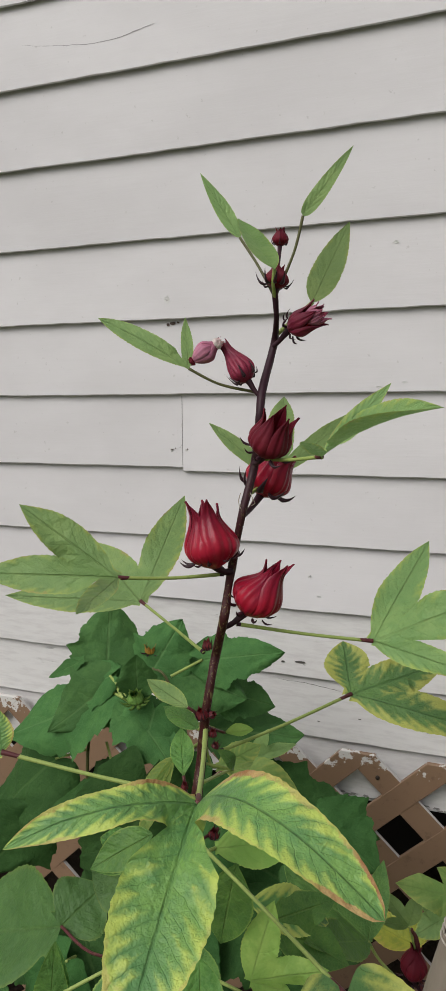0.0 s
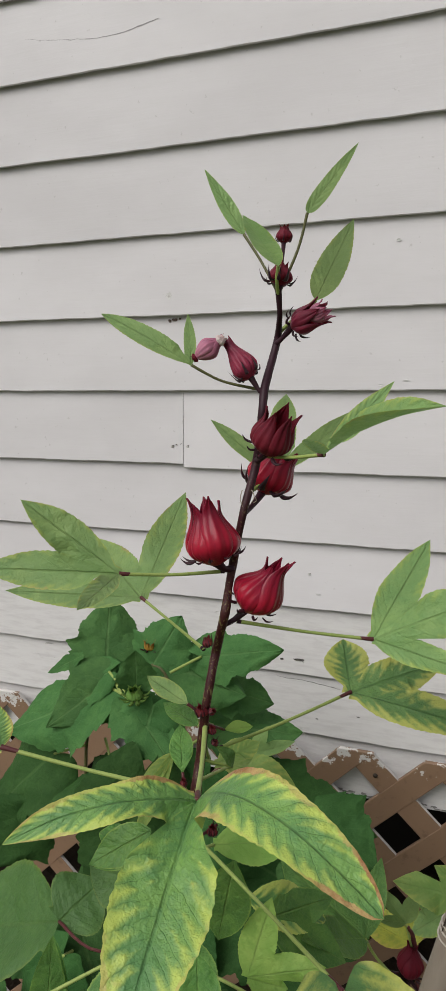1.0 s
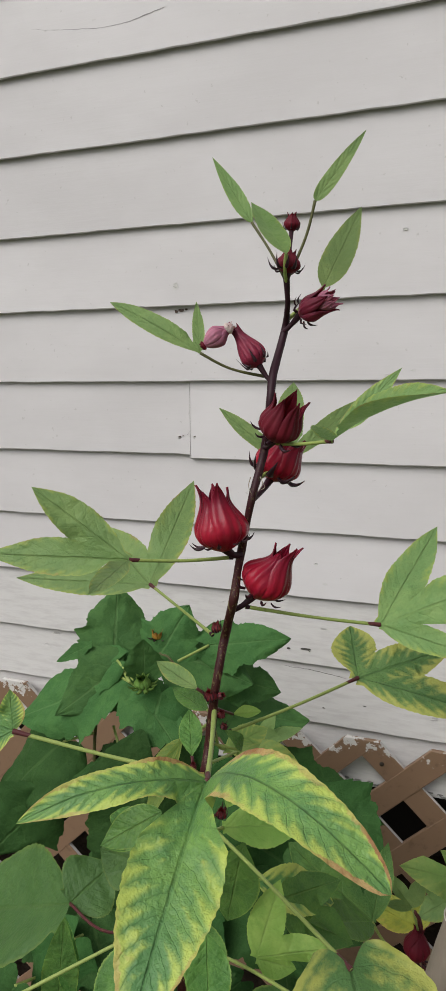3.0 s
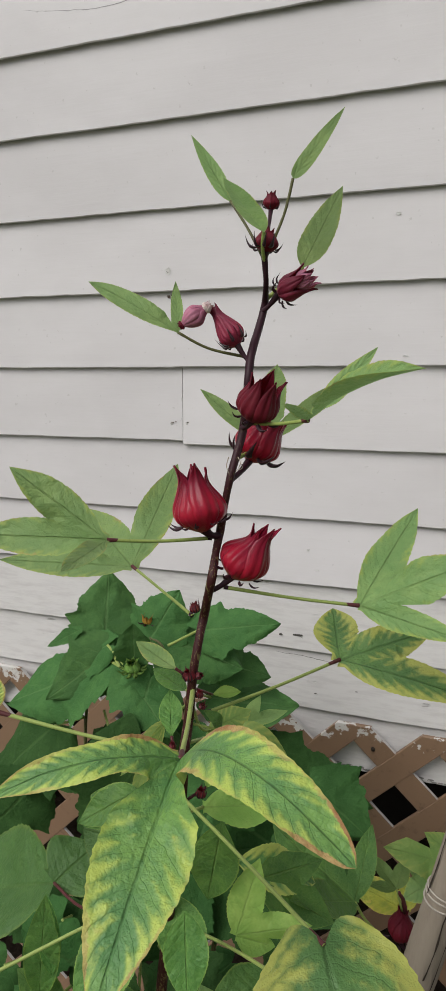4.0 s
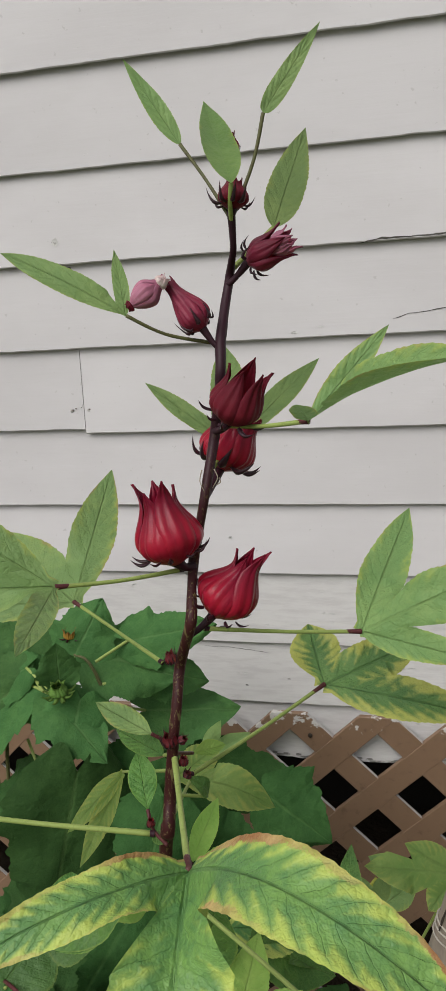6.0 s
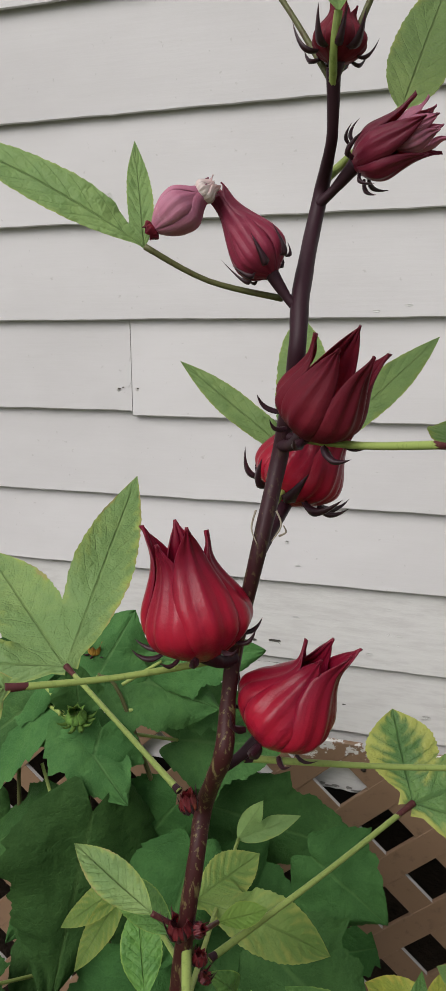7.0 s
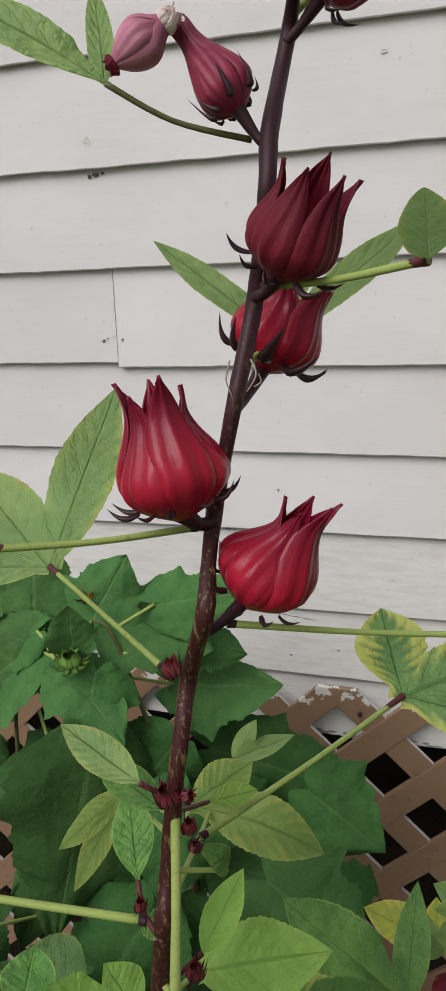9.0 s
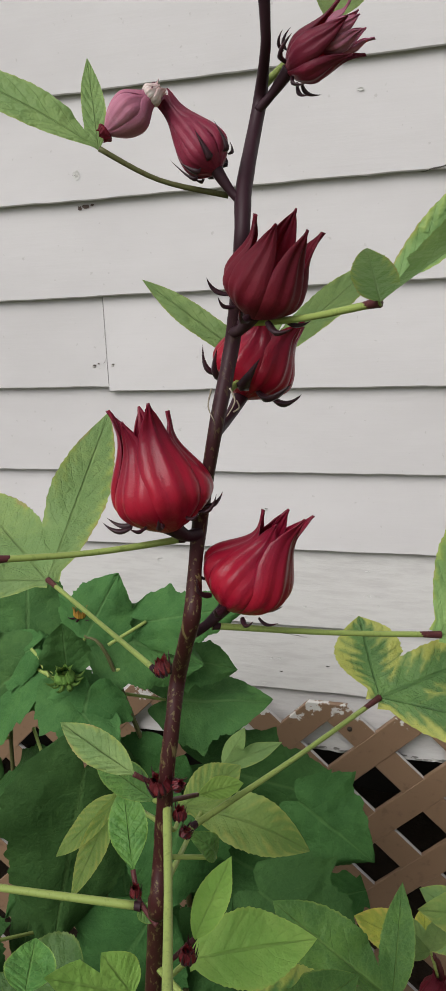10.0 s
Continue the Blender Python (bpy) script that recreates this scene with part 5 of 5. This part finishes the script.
broad_leaf(bush, (0.1263, -0.3100, 1.1614), (0.2246, -0.3000, 1.1333), 0.0966, (0.3125, -0.6382, 0.7036), LEAF_BUSH)
broad_leaf(bush, (0.1856, -0.2800, 1.1250), (0.2459, -0.2600, 1.1057), 0.0595, (0.2685, -0.6816, 0.6807), LEAF_BUSH, stalk=[(0.1452, -0.3300, 1.1354)])
broad_leaf(bush, (0.1715, -0.2800, 1.0744), (0.2732, -0.2400, 1.0571), 0.0931, (0.2411, -0.5850, 0.7744), LEAF_BUSH, stalk=[(0.1442, -0.3300, 1.1111)])
broad_leaf(bush, (0.0757, -0.3600, 1.0353), (-0.0150, -0.3800, 0.9764), 0.0798, (0.2642, -0.4422, 0.8571), LEAF_BUSH_SHADE, stalk=[(0.0538, -0.3400, 1.0685)])
broad_leaf(bush, (-0.0215, -0.3400, 1.0329), (-0.1255, -0.3700, 0.9457), 0.1291, (0.3261, -0.4547, 0.8288), LEAF_BUSH_SHADE, stalk=[(0.0267, -0.3400, 1.0543)])
leaf(bush, (0.0250, -0.3300, 1.1684), [((-0.0291, -0.3300, 1.1370), 0.0187)], (0.3903, -0.6066, 0.6926), LEAF_BUSH, teeth=.05, toothed=9, peak=.40, root=.6, blunt=.95, ripple=.10, fold=.16, coarse=.16, stalk_r=.0014)
broad_leaf(bush, (0.1328, -0.3900, 1.0690), (0.0959, -0.4300, 0.8933), 0.1435, (0.4733, -0.8116, 0.3424), LEAF_BUSH_SHADE)
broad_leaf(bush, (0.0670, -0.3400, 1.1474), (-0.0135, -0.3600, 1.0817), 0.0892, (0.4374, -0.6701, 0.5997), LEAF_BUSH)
broad_leaf(bush, (0.2027, -0.2700, 0.9934), (0.3670, -0.2200, 0.9194), 0.0988, (0.3094, -0.8809, 0.3580), LEAF_BUSH_SHADE)
broad_leaf(bush, (0.2014, -0.3200, 0.9450), (0.3143, -0.3100, 0.8800), 0.1244, (0.3216, -0.8353, 0.4458), LEAF_BUSH_SHADE)
leaf(bush, (0.3748, -0.3000, 0.8913), [((0.3144, -0.3000, 0.8617), 0.0498)], (0.0596, -0.8577, 0.5107), LEAF_BUSH_SHADE, teeth=.05, toothed=9, peak=.40, root=.6, blunt=.95, ripple=.10, fold=.16, coarse=.16, stalk_r=.0014)
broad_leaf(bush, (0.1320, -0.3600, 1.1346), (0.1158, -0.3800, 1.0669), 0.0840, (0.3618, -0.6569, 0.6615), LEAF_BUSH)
broad_leaf(bush, (0.1903, -0.3400, 1.0485), (0.1338, -0.3600, 0.9745), 0.0945, (0.3631, -0.8638, 0.3492), LEAF_BUSH_SHADE)
broad_leaf(bush, (0.2133, -0.3600, 1.0193), (0.1978, -0.4200, 0.9393), 0.1059, (0.3331, -0.8504, 0.4073), LEAF_BUSH_SHADE)
broad_leaf(bush, (-0.0491, -0.3600, 0.9519), (-0.1131, -0.4000, 0.8828), 0.1120, (0.5898, -0.7566, 0.2823), LEAF_BUSH_SHADE)
broad_leaf(bush, (-0.0159, -0.4400, 0.8871), (0.0510, -0.4800, 0.8585), 0.1072, (0.5877, -0.7114, 0.3854), LEAF_BUSH_SHADE)
broad_leaf(bush, (0.2233, -0.3600, 0.8953), (0.3209, -0.4000, 0.8445), 0.1158, (0.2953, -0.7935, 0.5321), LEAF_BUSH_SHADE)
broad_leaf(bush, (0.1818, -0.4000, 0.9127), (0.1257, -0.4600, 0.8300), 0.1248, (0.3720, -0.7574, 0.5366), LEAF_BUSH_SHADE)
broad_leaf(bush, (0.3170, -0.3400, 1.0214), (0.3864, -0.3600, 0.9831), 0.0883, (0.2265, -0.9240, 0.3081), LEAF_BUSH_SHADE)
broad_leaf(bush, (0.2906, -0.4000, 0.9729), (0.3781, -0.4400, 0.9436), 0.1082, (0.2708, -0.8800, 0.3903), LEAF_BUSH_SHADE)
broad_leaf(bush, (0.1095, -0.5000, 0.9434), (0.1524, -0.5400, 0.9045), 0.0937, (0.5133, -0.7450, 0.4260), LEAF_BUSH_SHADE)
broad_leaf(bush, (0.0330, -0.2676, 0.8465), (-0.0090, -0.3083, 0.7824), 0.0662, (-0.1234, -0.9414, -0.3138), LEAF_BUSH_SHADE)
broad_leaf(bush, (0.1708, -0.2353, 0.6303), (0.1106, -0.2672, 0.5772), 0.0700, (-0.2849, -0.9094, -0.3031), LEAF_BUSH_SHADE)
broad_leaf(bush, (0.0719, -0.2279, 0.8010), (0.0955, -0.2631, 0.7286), 0.0828, (0.2104, -0.9275, -0.3092), LEAF_BUSH_SHADE)
broad_leaf(bush, (0.2096, -0.3254, 0.6671), (0.1849, -0.3622, 0.6216), 0.0611, (-0.0716, -0.9462, -0.3154), LEAF_BUSH_SHADE)
broad_leaf(bush, (0.3898, -0.1658, 0.5503), (0.3427, -0.2116, 0.4677), 0.0896, (-0.2607, -0.9159, -0.3053), LEAF_BUSH_SHADE)
broad_leaf(bush, (0.1532, -0.1864, 0.6876), (0.1118, -0.2255, 0.6363), 0.0597, (-0.1584, -0.9367, -0.3122), LEAF_BUSH_SHADE)
broad_leaf(bush, (-0.2313, -0.4020, 0.9554), (-0.2823, -0.4459, 0.8968), 0.0821, (-0.2273, -0.9239, -0.3080), LEAF_BUSH_SHADE)
broad_leaf(bush, (0.1611, -0.3850, 0.7602), (0.1283, -0.4247, 0.7057), 0.0607, (0.2365, -0.9218, -0.3073), LEAF_BUSH_SHADE)
broad_leaf(bush, (-0.1499, -0.3425, 0.9426), (-0.1806, -0.3794, 0.8840), 0.0670, (-0.1604, -0.9364, -0.3121), LEAF_BUSH_SHADE)
broad_leaf(bush, (0.1308, -0.3085, 0.7770), (0.1794, -0.3443, 0.7171), 0.0670, (-0.2137, -0.9268, -0.3089), LEAF_BUSH_SHADE)
broad_leaf(bush, (0.1345, -0.2936, 0.6030), (0.0683, -0.3340, 0.5277), 0.0880, (0.2006, -0.9294, -0.3098), LEAF_BUSH_SHADE)
broad_leaf(bush, (0.1295, -0.3320, 0.6395), (0.1559, -0.3604, 0.5893), 0.0611, (0.0721, -0.9462, -0.3154), LEAF_BUSH_SHADE)
broad_leaf(bush, (-0.0982, -0.1448, 0.6540), (-0.1485, -0.1785, 0.6125), 0.0583, (-0.0827, -0.9454, -0.3151), LEAF_BUSH_SHADE)
broad_leaf(bush, (0.1091, -0.3805, 0.7296), (0.1721, -0.4316, 0.6594), 0.0977, (-0.2218, -0.9251, -0.3084), LEAF_BUSH_SHADE)
broad_leaf(bush, (0.2047, -0.1312, 0.5608), (0.2280, -0.1826, 0.4985), 0.0841, (-0.2594, -0.9162, -0.3054), LEAF_BUSH_SHADE)
broad_leaf(bush, (0.1481, -0.3053, 0.8444), (0.1603, -0.3377, 0.7895), 0.0621, (0.1429, -0.9390, -0.3130), LEAF_BUSH_SHADE)
broad_leaf(bush, (-0.0224, -0.1995, 0.8428), (-0.0357, -0.2432, 0.7502), 0.0772, (0.0639, -0.9467, -0.3156), LEAF_BUSH_SHADE)
broad_leaf(bush, (0.0436, -0.3509, 0.9044), (0.0423, -0.4126, 0.8367), 0.0683, (-0.1249, -0.9413, -0.3138), LEAF_BUSH_SHADE)
broad_leaf(bush, (0.1883, -0.3592, 0.6365), (0.2395, -0.3973, 0.5689), 0.0774, (0.1044, -0.9435, -0.3145), LEAF_BUSH_SHADE)
broad_leaf(bush, (0.1198, -0.3251, 0.6194), (0.1192, -0.3855, 0.5374), 0.1006, (-0.1398, -0.9394, -0.3131), LEAF_BUSH_SHADE)
broad_leaf(bush, (0.0410, -0.5000, 0.9569), (-0.0291, -0.5200, 0.8782), 0.0750, (0.348, -0.497, 0.795), LEAF_BUSH_SHADE, stalk=[(0.1000, -0.3600, 0.8569)])
broad_leaf(bush, (0.1064, -0.5300, 0.9454), (0.0501, -0.5500, 0.8658), 0.0800, (0.303, -0.505, 0.808), LEAF_BUSH_SHADE, stalk=[(0.1000, -0.3600, 0.8454)])
broad_leaf(bush, (0.0536, -0.5600, 0.9009), (0.0044, -0.5800, 0.8303), 0.0700, (0.396, -0.495, 0.773), LEAF_BUSH_SHADE, stalk=[(0.1000, -0.3600, 0.8009)])
broad_leaf(bush, (0.1500, -0.5200, 0.9190), (0.1253, -0.5400, 0.8337), 0.0850, (0.202, -0.555, 0.807), LEAF_BUSH_SHADE, stalk=[(0.1000, -0.3600, 0.8190)])
broad_leaf(bush, (0.1108, -0.5800, 0.8863), (0.0565, -0.6000, 0.8076), 0.0800, (0.303, -0.505, 0.808), LEAF_BUSH_SHADE, stalk=[(0.1000, -0.3600, 0.7863)])
broad_leaf(bush, (0.2174, -0.5000, 0.8911), (0.2720, -0.5200, 0.8527), 0.0850, (0.100, -0.550, 0.829), LEAF_BUSH_SHADE, stalk=[(0.1000, -0.3600, 0.7911)])
broad_leaf(bush, (0.2038, -0.5600, 0.8849), (0.1818, -0.5800, 0.8054), 0.0800, (0.200, -0.501, 0.842), LEAF_BUSH_SHADE, stalk=[(0.1000, -0.3600, 0.7849)])
calyx(bush, (0.1130, -0.3680, 1.1427), (0.1140, -0.3720, 1.1599), 0.0092, material=BUD_GREEN, seed=71, name="flower_bud", label="pale green leafy bud", bracts=12, bract_len=0.9, count=6, neck=0.6, spread=0.9, rise=0.5, bract_mat=LEAF_SHOOT)
calyx(bush, (0.1043, -0.3100, 1.1765), (0.1063, -0.3120, 1.1906), 0.0060, material=PETAL_OLD, seed=72, name="faded_flower", label="small faded orange flower", bracts=6, bract_len=0.8, count=6, neck=0.9)

# ---- a young roselle beside the stake, and the stake ----
young = thing("young_roselle_plant", "young roselle plant with one small red calyx", "plant", (0.4600, -0.4800, 0.0500))
under(part("stem", sweep([(0.4600, -0.4800, 0.0300), (0.4650, -0.4900, 0.6000), (0.4434, -0.4950, 0.9855), (0.4341, -0.5000, 1.0498)], [0.004, 0.0035, 0.0022, 0.0014], 8), PETIOLE_RED), young)
calyx(young, (0.4352, -0.5000, 0.9988), (0.4381, -0.5000, 1.0365), 0.0107, stalk_from=(0.4464, -0.4950, 0.9825), material=CALYX_DARK, seed=75, label="small dark red calyx", bracts=8, belly=0.42, neck=0.36, flare=0.0, split=0.78)
leaf(young, (0.4320, -0.5000, 1.0528), [((0.4098, -0.5000, 1.0813), 0.0137), ((0.4400, -0.5000, 1.0864), 0.0147), ((0.4097, -0.5200, 1.0671), 0.0094)], (0.0618, -0.5652, 0.8226), LEAF_PALE, stalk=[(0.4372, -0.5000, 1.0314)], stalk_r=0.0008, teeth=0.02)
leaf(young, (0.4924, -0.5000, 1.0895), [((0.4227, -0.5200, 1.1068), 0.0353), ((0.4530, -0.5000, 1.1139), 0.0254), ((0.4702, -0.5200, 1.0712), 0.0300)], (0.0001, -0.5899, 0.8075), LEAF_MOTTLED, stalk=[(0.4595, -0.4900, 0.9917)], stalk_r=0.001, teeth=0.03, root=0.4)
leaf(young, (0.5236, -0.5600, 1.0745), [((0.4981, -0.5600, 1.1294), 0.0272), ((0.5445, -0.5600, 1.1315), 0.0288)], (-0.0768, -0.5512, 0.8309), LEAF, stalk=[(0.5078, -0.5400, 0.9999)], stalk_r=0.001, teeth=0.02)
leaf(young, (0.4307, -0.4000, 0.9426), [((0.3722, -0.4000, 0.9639), 0.0337, dict(peak=0.5)), ((0.4297, -0.3800, 0.9680), 0.0205)], (-0.0169, -0.4816, 0.8762), LEAF_GOLD, teeth=0.02, root=0.4)
leaf(young, (0.4636, -0.4500, 1.0313), [((0.4242, -0.4500, 1.0536), 0.0263), ((0.4323, -0.4600, 1.0079), 0.0264)], (-0.0590, -0.5005, 0.8637), LEAF_RIM, teeth=0.02, root=0.4)
stake = thing("wooden_stake", "weathered grey wooden stake with wire ties, leaning", "stake", (0.2089, -0.6280, 0.0000))
under(part("pole", sweep([(0.1976, -0.6280, -0.0487), (0.4107, -0.6280, 0.8686), (0.4786, -0.6280, 1.1683), (0.5323, -0.6280, 1.4050)], [0.0128, 0.0124, 0.0120, 0.0114], 16, lumps=0.07), STAKE), stake)
tie_rings(stake, (0.4786, -0.6280, 1.1683), (0.2268, 0.0000, 0.9739), 0.0120)
tie_rings(stake, (0.4955, -0.6280, 1.2425), (0.2268, 0.0000, 0.9739), 0.0120)
split_line(stake, (0.4786, -0.6280, 1.1683), (0.2268, 0.0000, 0.9739), 0.0120)
